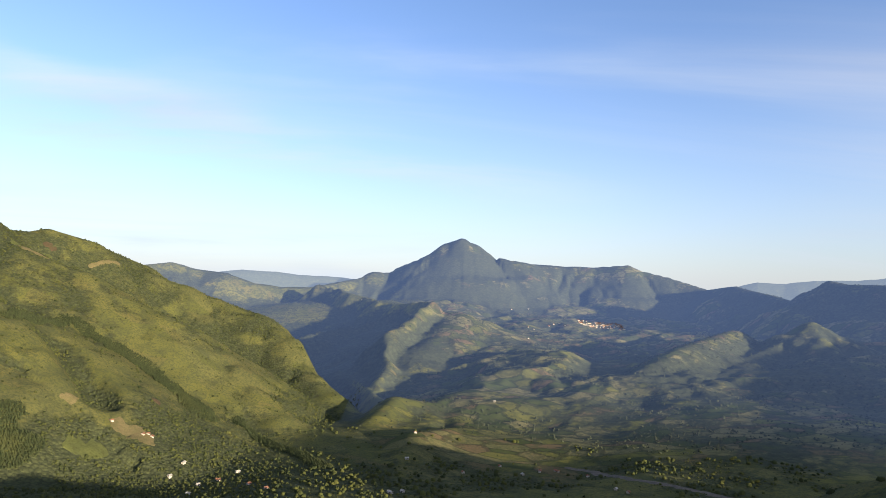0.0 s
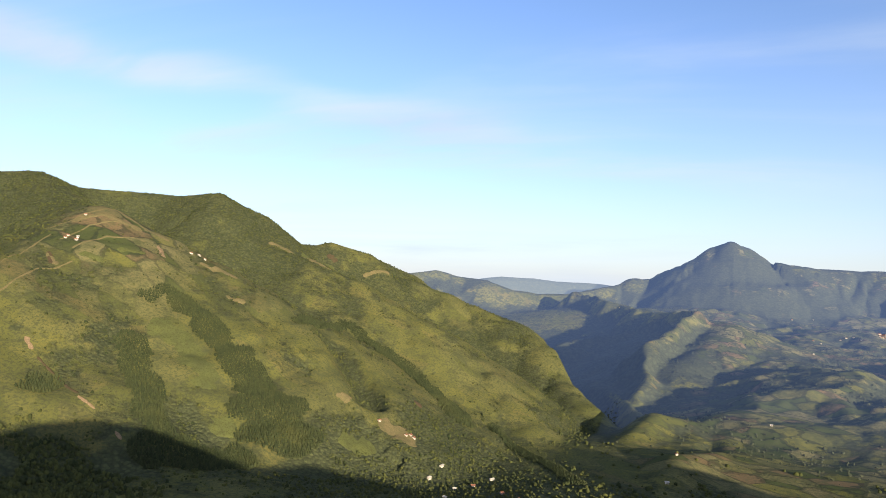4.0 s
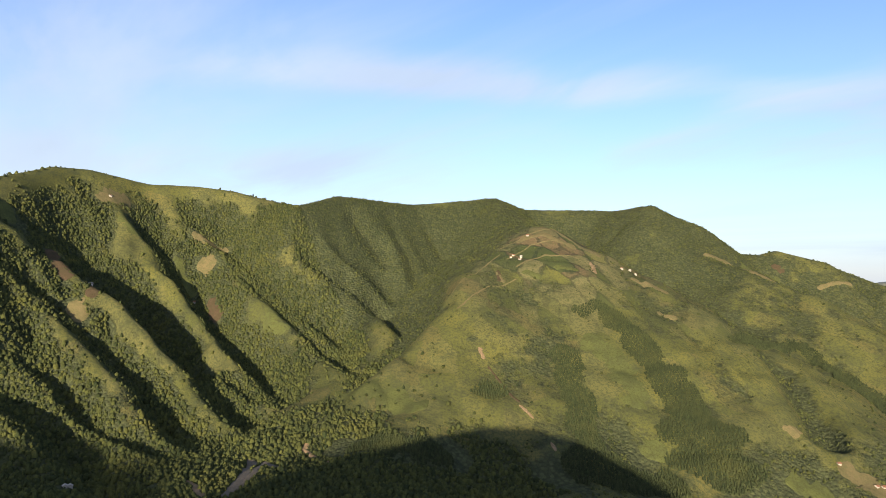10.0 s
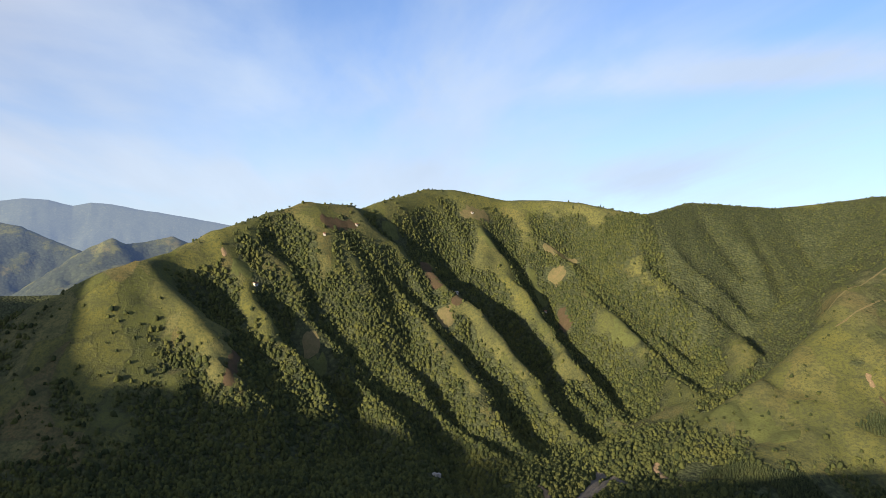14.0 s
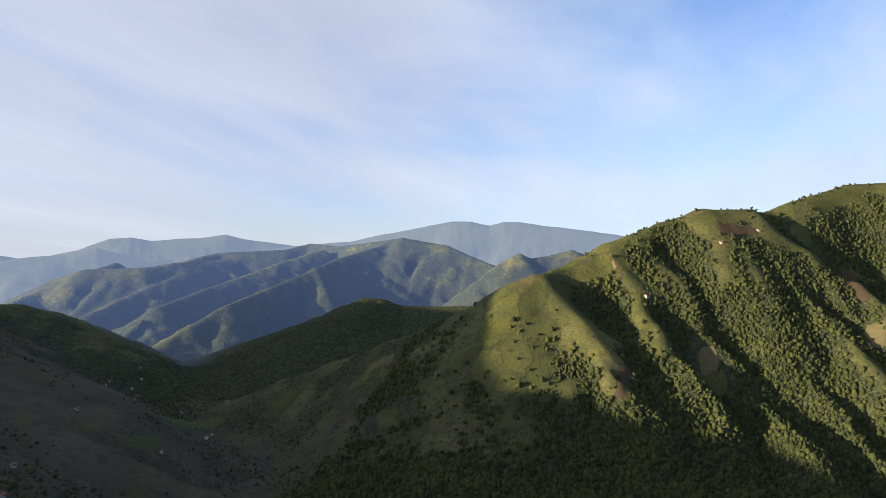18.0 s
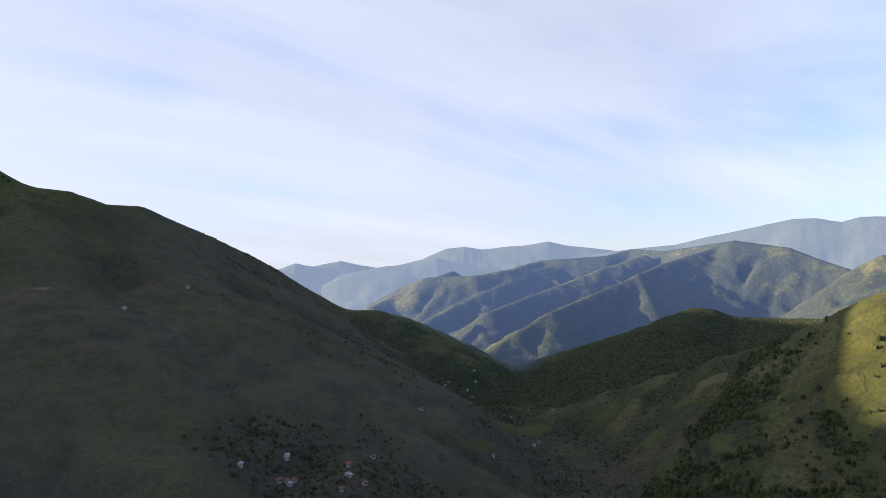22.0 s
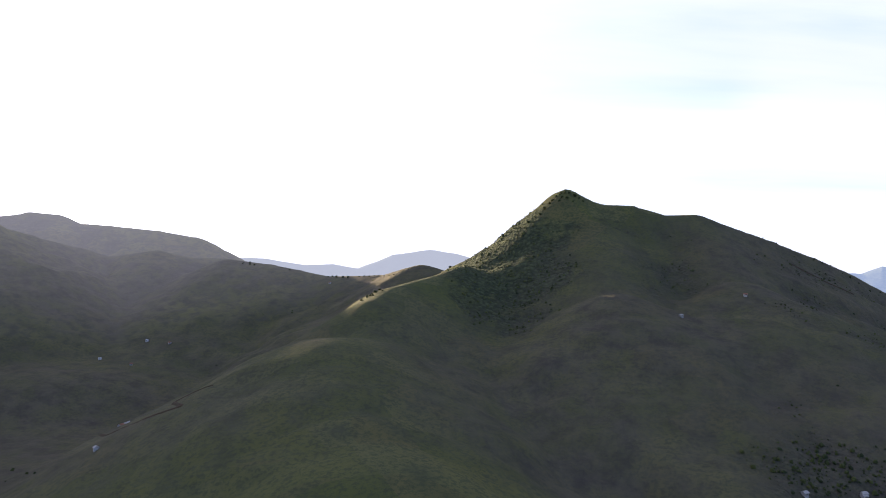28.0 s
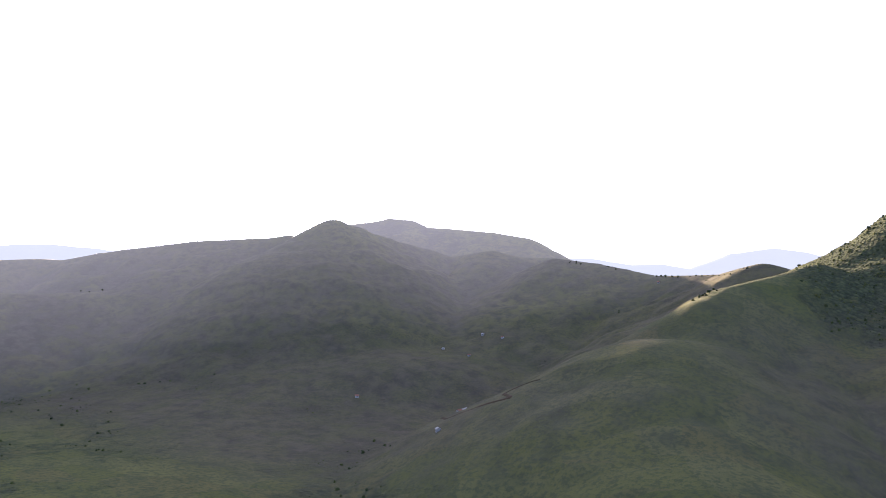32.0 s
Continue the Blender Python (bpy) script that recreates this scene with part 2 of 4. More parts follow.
def soil_material(name, a, c, scale=0.12):
    m, t, b = paint(name, 1.0, 0.05)
    n = noise_tex(t, scale, 6, 0.65)
    f = noise_tex(t, scale * 6, 4, 0.7)
    col = mix(t, ramp(t, n, 0.35, 0.65), a, c)
    col = mix(t, calc(t, "MULTIPLY", ramp(t, f, 0.42, 0.7), 0.75), col, tuple(v * 0.5 for v in a))
    link(t, col, b.inputs["Base Color"])
    bump(t, b, f, 0.7, 0.6)
    return m


def pale_glow_material():
    """Far hills under the sun, almost lost in bright air that is painted as emission."""
    m, t, b = paint("glowing_far_hills", 1.0, 0.0)
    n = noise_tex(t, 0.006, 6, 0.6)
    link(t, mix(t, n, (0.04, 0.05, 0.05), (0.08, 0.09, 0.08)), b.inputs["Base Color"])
    # the glow stands in for bright haze before the hills
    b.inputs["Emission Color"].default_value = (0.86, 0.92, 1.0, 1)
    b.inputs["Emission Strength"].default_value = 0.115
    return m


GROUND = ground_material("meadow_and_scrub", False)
LEAF = leaf_material("woodland_leaves", (0.020, 0.029, 0.014), (0.066, 0.075, 0.024))
PINE = leaf_material("plantation_needles", (0.018, 0.026, 0.014), (0.040, 0.050, 0.022))
FAR = ground_material("haze_glow_hills", True)
HAZY = ground_material("haze_glow_ranges", True, (0.43, 0.54, 0.74, 1))
# sunward haze painted into these hills as a whitish emission
GLARE = ground_material("sunward_glow_hills", True, (0.80, 0.77, 0.83, 1), 0.0)
PALE = pale_glow_material()
BARK = soil_material("bark", (0.08, 0.06, 0.04), (0.05, 0.04, 0.03), 2.0)
EARTH = soil_material("bare_earth", (0.21, 0.155, 0.10), (0.135, 0.105, 0.066))
PLOUGH = soil_material("ploughed_soil", (0.067, 0.049, 0.034), (0.049, 0.043, 0.026))
DRY = soil_material("dry_grass", (0.118, 0.102, 0.056), (0.088, 0.084, 0.042))
PASTURE = soil_material("pasture_grass", (0.072, 0.084, 0.031), (0.054, 0.064, 0.028), 0.06)
GRAVEL = soil_material("river_gravel", (0.123, 0.111, 0.098), (0.082, 0.078, 0.070))
PLASTER = soil_material("whitewashed_plaster", (0.42, 0.41, 0.39), (0.30, 0.28, 0.26), 0.5)
CLAY = soil_material("clay_roof_tiles", (0.24, 0.12, 0.085), (0.17, 0.09, 0.065), 0.7)
ZINC = soil_material("zinc_roof_sheet", (0.36, 0.36, 0.36), (0.26, 0.25, 0.23), 0.4)
JOINERY = soil_material("dark_painted_wood", (0.07, 0.05, 0.04), (0.05, 0.04, 0.035), 1.0)
PANE, PANE_TREE, PANE_BSDF = paint("window_glass", 0.08, 0.5)
PANE_BSDF.inputs["Base Color"].default_value = (0.03, 0.035, 0.04, 1)
# ---- terrain ----
RIDGES = []


def ridge(slope, soft, cut, spacing, line):
    """A crest line of x, y, z; its flanks fall by slope and are cut by gullies."""
    RIDGES.append((slope, soft, cut, spacing, np.array(line, float)))


VALLEYS = []


def valley(slope, width, line):
    """A stream line of x, y, z that cuts into the ground; its sides rise by slope."""
    VALLEYS.append((slope, width, np.array(line, float)))


def lattice(ix, iy, seed):
    h = (ix * 374761393 + iy * 668265263 + seed * 974634777) & 0xFFFFFFFF
    h = ((h ^ (h >> 13)) * 1274126177) & 0xFFFFFFFF
    return ((h ^ (h >> 16)) & 0xFFFF) / 65535.0


def value_noise(x, y, seed=0):
    ix, iy = np.floor(x).astype(np.int64), np.floor(y).astype(np.int64)
    fx, fy = x - ix, y - iy
    fx, fy = fx * fx * fx * (fx * (fx * 6 - 15) + 10), fy * fy * fy * (fy * (fy * 6 - 15) + 10)
    a = lattice(ix, iy, seed) * (1 - fx) + lattice(ix + 1, iy, seed) * fx
    b = lattice(ix, iy + 1, seed) * (1 - fx) + lattice(ix + 1, iy + 1, seed) * fx
    return a * (1 - fy) + b * fy


def fractal(x, y, scale, octaves=4, seed=0, gain=0.5):
    total, amp, norm = 0.0, 1.0, 0.0
    for k in range(octaves):
        total = total + amp * value_noise(x / scale * 2 ** k + 17.3 * k, y / scale * 2 ** k - 9.1 * k, seed + k)
        norm, amp = norm + amp, amp * gain
    return total / norm


# crest lines: slope, roundness, gully depth, gully spacing, x y z along the crest
ridge(.82, 22, 14, 170, [(-1384, 610, 451), (-1484, 757, 496), (-1535, 980, 495), (-1493, 1219, 526), (-1475, 1320, 502), (-1331, 1472, 502), (-1289, 1471, 498), (-1172, 1480, 506), (-1150, 1498, 491), (-1101, 1549, 461), (-1024, 1628, 387), (-996, 1670, 386), (-973, 1707, 397), (-888, 1766, 370), (-842, 1812, 341), (-800, 1864, 318)])  # massif crest
ridge(.75, 50, 5, 200, [(-776, 1814, 302), (-696, 1847, 271), (-618, 1864, 239), (-493, 1830, 203), (-380, 1755, 148), (-303, 1638, 80), (-242, 1557, 48), (-187, 1485, 22)])  # massif shoulder
ridge(.6, 50, 16, 160, [(-1477, 1207, 523), (-1250, 1122, 442), (-1093, 1044, 421), (-1047, 974, 373), (-994, 882, 305), (-884, 748, 224), (-817, 636, 176), (-754, 532, 140), (-688, 448, 121)])  # terrace spur
ridge(.55, 45, 14, 150, [(-1093, 1044, 421), (-1003, 1080, 375), (-911, 1112, 331), (-836, 1122, 295), (-741, 1094, 237), (-640, 1043, 176), (-558, 976, 126)])  # terrace spur east
ridge(.55, 40, 8, 120, [(-1073, 944, 381), (-1024, 812, 322), (-974, 707, 264), (-922, 622, 215), (-875, 521, 173), (-835, 444, 149), (-805, 387, 129)])  # terrace spur west
ridge(.6, 30, 3, 130, [(-1005, 1445, 374), (-895, 1458, 345), (-771, 1472, 297), (-592, 1447, 217), (-419, 1403, 123), (-291, 1283, 51)])  # terrace buttress
ridge(1.05, 22, 26, 130, [(-1223, -52, 440), (-1268, 20, 444), (-1299, 48, 449), (-1399, 111, 476), (-1476, 171, 503), (-1511, 234, 508), (-1534, 351, 491), (-1525, 441, 495), (-1496, 512, 488), (-1425, 626, 458), (-1322, 642, 407)])  # gully hill crest
ridge(.95, 22, 8, 110, [(-942, -261, 320), (-972, -234, 332), (-1008, -219, 340), (-1065, -200, 361), (-1103, -172, 383), (-1140, -141, 399), (-1176, -106, 419), (-1223, -52, 439)])  # gully hill shoulder
ridge(.86, 6, 10, 60, [(-961, -237, 329), (-932, -195, 304), (-901, -155, 276), (-868, -124, 246), (-826, -102, 213)])  # spur zero
ridge(.9, 6, 12, 60, [(-1062, -192, 356), (-1031, -151, 330), (-989, -105, 291), (-944, -69, 257), (-903, -35, 223), (-856, -6, 182)])  # spur one
ridge(.92, 6, 12, 60, [(-1117, -152, 374), (-1094, -115, 342), (-1049, -75, 302), (-993, -37, 251), (-928, 27, 202), (-869, 91, 157), (-807, 136, 118), (-754, 163, 89)])  # spur two
ridge(.92, 6, 12, 60, [(-1191, -73, 392), (-1155, -25, 356), (-1108, 22, 304), (-1029, 67, 237), (-958, 114, 194), (-884, 169, 147), (-818, 209, 113)])  # spur three
ridge(.92, 6, 12, 60, [(-1258, 12, 409), (-1189, 72, 341), (-1108, 126, 280), (-1056, 158, 240), (-981, 201, 191), (-883, 241, 132), (-794, 273, 94)])  # spur four
ridge(.92, 6, 12, 60, [(-1369, 90, 432), (-1257, 150, 355), (-1162, 202, 293), (-1096, 241, 246), (-1005, 296, 187), (-925, 327, 144), (-835, 347, 112)])  # spur five
ridge(.92, 6, 12, 60, [(-1491, 232, 490), (-1362, 289, 384), (-1220, 340, 289), (-1097, 381, 211), (-976, 400, 150), (-912, 400, 122)])  # spur six
ridge(.92, 6, 12, 60, [(-1527, 389, 483), (-1399, 449, 380), (-1261, 492, 291), (-1111, 524, 210), (-1006, 539, 160)])  # spur seven
ridge(.92, 6, 12, 60, [(-1486, 509, 479), (-1364, 561, 382), (-1229, 604, 294), (-1099, 622, 221), (-1025, 635, 183)])  # spur eight
ridge(.72, 28, 10, 140, [(-1010, -227, 338), (-951, -274, 313), (-921, -320, 283), (-917, -353, 266), (-913, -444, 232), (-901, -537, 196), (-875, -605, 168), (-819, -670, 136)])  # shade shoulder
ridge(.55, 24, 8, 90, [(-1276, -432, 272), (-1267, -548, 266), (-1246, -628, 266), (-1231, -672, 279), (-1219, -692, 281), (-1208, -726, 267), (-1206, -797, 241), (-1217, -882, 215), (-1228, -1023, 173), (-1250, -1172, 131), (-1270, -1291, 94)])  # dark knoll
ridge(.75, 16, 30, 220, [(-1594, -2468, 231), (-1638, -2321, 298), (-1660, -2183, 336), (-1786, -2022, 346), (-1912, -1977, 370), (-2075, -1959, 410), (-2153, -1878, 417), (-2251, -1765, 428), (-2353, -1718, 457), (-2345, -1561, 443), (-2307, -1347, 460), (-2266, -1221, 469), (-2301, -1051, 440), (-2291, -956, 402), (-2277, -864, 370)])  # far spur range
ridge(.62, 12, 14, 110, [(-2326, -1255, 468), (-2183, -1297, 429), (-2004, -1330, 384), (-1817, -1331, 328), (-1645, -1334, 283), (-1485, -1330, 240), (-1347, -1327, 188), (-1227, -1327, 139)])  # front spur
ridge(.62, 12, 14, 110, [(-1882, -1328, 351), (-1781, -1212, 274), (-1698, -1122, 207)])  # front spur rib
ridge(.62, 12, 14, 110, [(-2253, -1583, 426), (-2049, -1631, 368), (-1782, -1671, 287), (-1546, -1672, 224), (-1400, -1638, 147)])  # second spur
ridge(.62, 12, 14, 110, [(-2089, -1900, 392), (-1953, -1923, 355), (-1799, -1930, 304), (-1608, -1932, 236), (-1444, -1918, 177)])  # third spur
ridge(.62, 12, 14, 110, [(-1844, -2256, 364), (-1743, -2257, 335), (-1581, -2249, 280), (-1434, -2224, 225)])  # fourth spur
ridge(.75, 12, 8, 80, [(-2082, -811, 330), (-2109, -746, 381), (-2125, -705, 404), (-2146, -676, 389), (-2182, -633, 397), (-2224, -564, 419), (-2238, -514, 399), (-2257, -441, 355)])  # cliff knob
ridge(.8, 20, 8, 150, [(-101, -1083, 486), (-143, -1221, 464), (-191, -1367, 461), (-227, -1513, 464), (-245, -1662, 464), (-232, -1815, 451)])  # unseen ridge behind the pyramid, added to shade the dark knoll
ridge(.95, 10, 12, 150, [(98, -1098, 358), (44, -1103, 384), (-11, -1095, 413), (-47, -1085, 441), (-84, -1074, 481), (-100, -1073, 487), (-130, -1071, 472), (-158, -1068, 462), (-204, -1062, 460), (-251, -1054, 443), (-299, -1054, 443), (-361, -1069, 421), (-416, -1084, 403), (-488, -1111, 378), (-570, -1153, 348), (-650, -1204, 315), (-781, -1271, 263)])  # pyramid crest
ridge(.5, 30, 8, 120, [(-781, -1271, 263), (-858, -1273, 262), (-926, -1277, 246), (-1019, -1298, 214), (-1137, -1347, 158), (-1234, -1397, 116)])  # pyramid tail
ridge(.5, 40, 8, 90, [(-296, -1045, 431), (-308, -887, 339), (-341, -750, 256), (-377, -670, 219), (-416, -605, 196)])  # pyramid rib
ridge(.5, 40, 8, 90, [(-129, -1061, 458), (-146, -818, 324), (-173, -652, 244), (-192, -535, 194)])  # pyramid rib low
ridge(.62, 22, 6, 90, [(54, -924, 361), (87, -870, 347), (128, -790, 332), (141, -728, 318), (135, -678, 292), (131, -643, 277), (135, -629, 274)])  # knoll spur
ridge(.6, 85, 3, 90, [(143, -612, 280), (152, -598, 283), (132, -545, 267), (98, -471, 240), (68, -396, 224)])  # grassy knoll
ridge(.45, 30, 8, 140, [(605, -1364, 387), (524, -1376, 376), (455, -1359, 364), (377, -1332, 349), (293, -1303, 350), (237, -1275, 352), (162, -1218, 370)])  # pass crest
ridge(.5, 30, 14, 180, [(1702, -715, 371), (1668, -786, 376), (1627, -818, 373), (1554, -879, 392), (1516, -920, 402), (1448, -982, 415), (1394, -1020, 424), (1249, -1123, 434), (1168, -1175, 449), (1121, -1203, 480), (1098, -1240, 467), (1049, -1311, 441), (981, -1389, 415), (922, -1430, 395), (815, -1442, 410), (753, -1476, 394), (682, -1535, 393)])  # sun hill
ridge(.5, 25, 14, 180, [(1412, -1596, 506), (1351, -1648, 517), (1317, -1675, 528), (1255, -1697, 522), (1202, -1699, 498), (1102, -1706, 490), (976, -1724, 477), (873, -1723, 459), (801, -1703, 427), (725, -1683, 394)])  # sun rim
ridge(.95, 8, 14, 110, [(-623, 3446, 272), (-356, 3081, 228), (-185, 2796, 206), (-48, 2651, 230), (-99, 2400, 173), (-160, 2196, 137), (-168, 1975, 58), (-165, 1845, 15)])  # light spur
ridge(.35, 60, 12, 130, [(-250, 3200, 212), (-60, 2850, 190), (70, 2640, 190), (20, 2400, 140), (-60, 2180, 95), (-100, 2000, 42)])  # light spur flank
ridge(.8, 8, 12, 160, [(-815, 2785, 142), (-536, 2546, 82), (-391, 2673, 112), (-203, 2744, 150)])  # gorge rim
ridge(.65, 20, 10, 120, [(71, 1650, 53), (-6, 1502, 43), (-88, 1459, 62), (-122, 1336, 40)])  # fore spur
ridge(.55, 20, 6, 80, [(28, 1302, 32), (-36, 1181, 49), (-41, 1051, 36), (-60, 950, 18)])  # house spur
ridge(.2, 80, 6, 200, [(527, 2035, 93), (276, 1882, 71), (141, 1696, 49), (91, 1499, 17)])  # field rise
ridge(.5, 26, 14, 110, [(967, 2308, 181), (659, 1944, 143), (545, 1822, 110), (453, 1692, 75)])  # mound a
ridge(.5, 12, 14, 110, [(1459, 2155, 177), (1308, 2192, 165), (1216, 2187, 190), (1160, 2194, 223), (1074, 2149, 174), (962, 2092, 134), (820, 1990, 101)])  # mound b
ridge(.6, 22, 22, 220, [(-754, 3828, 244), (-589, 3958, 285), (-475, 4074, 313), (-417, 4131, 352), (-320, 4190, 350), (-224, 4296, 359), (-89, 4301, 465), (13, 4302, 546), (109, 4301, 581), (187, 4298, 549), (325, 4240, 468), (457, 4177, 444), (547, 4217, 435), (739, 4238, 429), (936, 4199, 432), (1083, 4112, 446), (1177, 4086, 412), (1283, 4002, 382), (1382, 3915, 347), (1449, 3838, 319)])  # cone range
ridge(.62, 22, 30, 200, [(1431, 3791, 316), (1505, 3600, 341), (1538, 3477, 320), (1566, 3299, 299), (1564, 3134, 279), (1623, 3103, 325), (1676, 3018, 374), (1706, 2943, 359), (1770, 2788, 359), (1967, 2653, 378), (2147, 2376, 442), (2328, 1896, 483)])  # right range
ridge(.6, 25, 30, 200, [(-1541, 3255, 311), (-1460, 3401, 334), (-1378, 3543, 355), (-1262, 3586, 323), (-1115, 3582, 311), (-965, 3574, 264), (-827, 3608, 249), (-658, 3643, 255)])  # left far range
ridge(.55, 36, 5, 120, [(-298, -260, 147), (-231, -185, 185), (-159, -105, 216), (-124, -67, 232), (-78, -15, 246), (-41, 25, 255), (-12, 58, 256), (17, 90, 247), (46, 122, 228), (73, 152, 204), (94, 175, 188), (124, 209, 185), (157, 246, 184), (203, 296, 165), (254, 354, 142), (311, 417, 119), (365, 476, 115), (405, 521, 135), (452, 573, 160), (483, 608, 164), (519, 647, 147), (545, 676, 112), (585, 721, 70)])  # unseen home hill under the flight, east end added to cast valley shadows
ridge(0.45, 40, 14, 200, [(1350, -760, 300), (1700, -300, 300), (2000, 300, 330), (2200, 900, 370), (2300, 1500, 380)])  # unseen hills behind, added and raised to shade the eastern basin

# stream lines: slope of the sides, width of the bed, x y z along the bed
valley(.8, 10, [(-1194, 810, 327), (-1115, 767, 272), (-994, 676, 210), (-930, 588, 175), (-871, 485, 148), (-805, 387, 117), (-759, 324, 99)])  # main gully
valley(.9, 14, [(-684, 2820, 100), (-585, 2638, 79), (-423, 2262, 4), (-303, 1979, -39), (-204, 1710, -51), (-145, 1595, -48)])  # gorge
valley(.8, 6, [(-684, 1192, 214), (-608, 1133, 159), (-529, 1073, 110), (-478, 1021, 83)])  # ravine
valley(.6, 8, [(190, 1943, 85), (102, 1749, 68), (30, 1552, 48), (18, 1352, 15)])  # field ravine
valley(0.75, 3, [(-1304, 460, 312), (-1211, 499, 258), (-1145, 525, 216), (-1039, 554, 162), (-924, 529, 162)])  # hillside gully
valley(0.75, 3, [(-1289, 557, 368), (-1248, 604, 314), (-1209, 658, 275), (-1163, 710, 220), (-1012, 667, 207)])  # hillside gully
valley(0.75, 3, [(-1323, 626, 408), (-1274, 688, 333), (-1229, 761, 261), (-1051, 710, 225)])  # hillside gully
valley(0.75, 3, [(-1114, 365, 211), (-1021, 384, 139), (-960, 400, 126)])  # hillside gully
valley(0.75, 3, [(-1441, 414, 407), (-1389, 467, 350), (-1273, 497, 300), (-1186, 531, 248), (-1110, 586, 187), (-953, 570, 179)])  # hillside gully
valley(0.75, 3, [(-1412, 346, 369), (-1317, 388, 266), (-1206, 409, 208), (-1086, 439, 140), (-952, 436, 124)])  # hillside gully
valley(0.75, 3, [(-1383, 760, 417), (-1298, 786, 329), (-1148, 768, 263)])  # hillside gully
valley(0.75, 3, [(-995, -203, 330), (-977, -175, 286), (-963, -144, 251), (-935, -120, 241)])  # hillside gully
valley(0.75, 3, [(-1044, -105, 316), (-993, -51, 236), (-938, 6, 172), (-887, 38, 143)])  # hillside gully
valley(0.75, 3, [(-1264, 100, 391), (-1241, 170, 313), (-1243, 252, 241), (-1142, 316, 176), (-1059, 336, 142)])  # hillside gully
valley(0.75, 3, [(-1421, 226, 440), (-1326, 306, 335), (-1287, 388, 253)])  # hillside gully
valley(0.7, 4, [(-1099, -57, 322), (-1023, 19, 224), (-953, 93, 161), (-856, 162, 100), (-722, 185, 76)])  # deep gully
valley(0.7, 4, [(-1269, 108, 365), (-1311, 212, 316), (-1246, 289, 237), (-1132, 337, 165)])  # upper gully

# valley floor: x, y, z
FLOOR = np.array([(312, 952, 38), (173, 1088, 16), (-360, 1020, 24), (-737, 313, 106), (-640, 420, 96), (-363, -648, 104), (-684, -581, 118),
                  (-1288, -1409, 118), (406, -667, 156), (640, -900, 215), (773, 3313, 130), (300, 2450, 96), (620, 2650, 104), (20, 2650, 132), (-80, 2950, 160), (400, 3300, 150), (1200, 3000, 118), (0, 3600, 215), (-450, 3350, 200), (700, 3800, 200), (491, -224, 165), (304, -479, 152),
                  (-417, -632, 108), (-626, -435, 92), (-596, 548, 74), (-674, -114, 122), (526, 969, 42), (898, 1446, 62), (450, 2150, 70), (560, 2350, 84), (700, 1800, 92), (900, 2000, 116), (1100, 2200, 138), (1300, 2000, 135), (800, 1400, 68), (1100, 1500, 85), (1000, 2500, 135), (900, 3000, 125), (600, 3400, 150), (1000, 3500, 160), (300, 3100, 140), (330, 2000, 110), (250, 1800, 82), (150, 1580, 46), (180, 1380, 20), (-215, 1739, -60), (-300, 1950, -50),
                  (-398, 2267, -20), (-650, 2600, 20), (0, 0, 60), (0, 400, 50), (-300, -200, 90), (1500, 2500, 85), (-2500, 3000, 120), (-2500, -2500, 120),
                  (2500, -2500, 150), (-3500, 0, 200), (3500, 500, 150), (0, 4500, 150), (0, -4500, 150)], float)


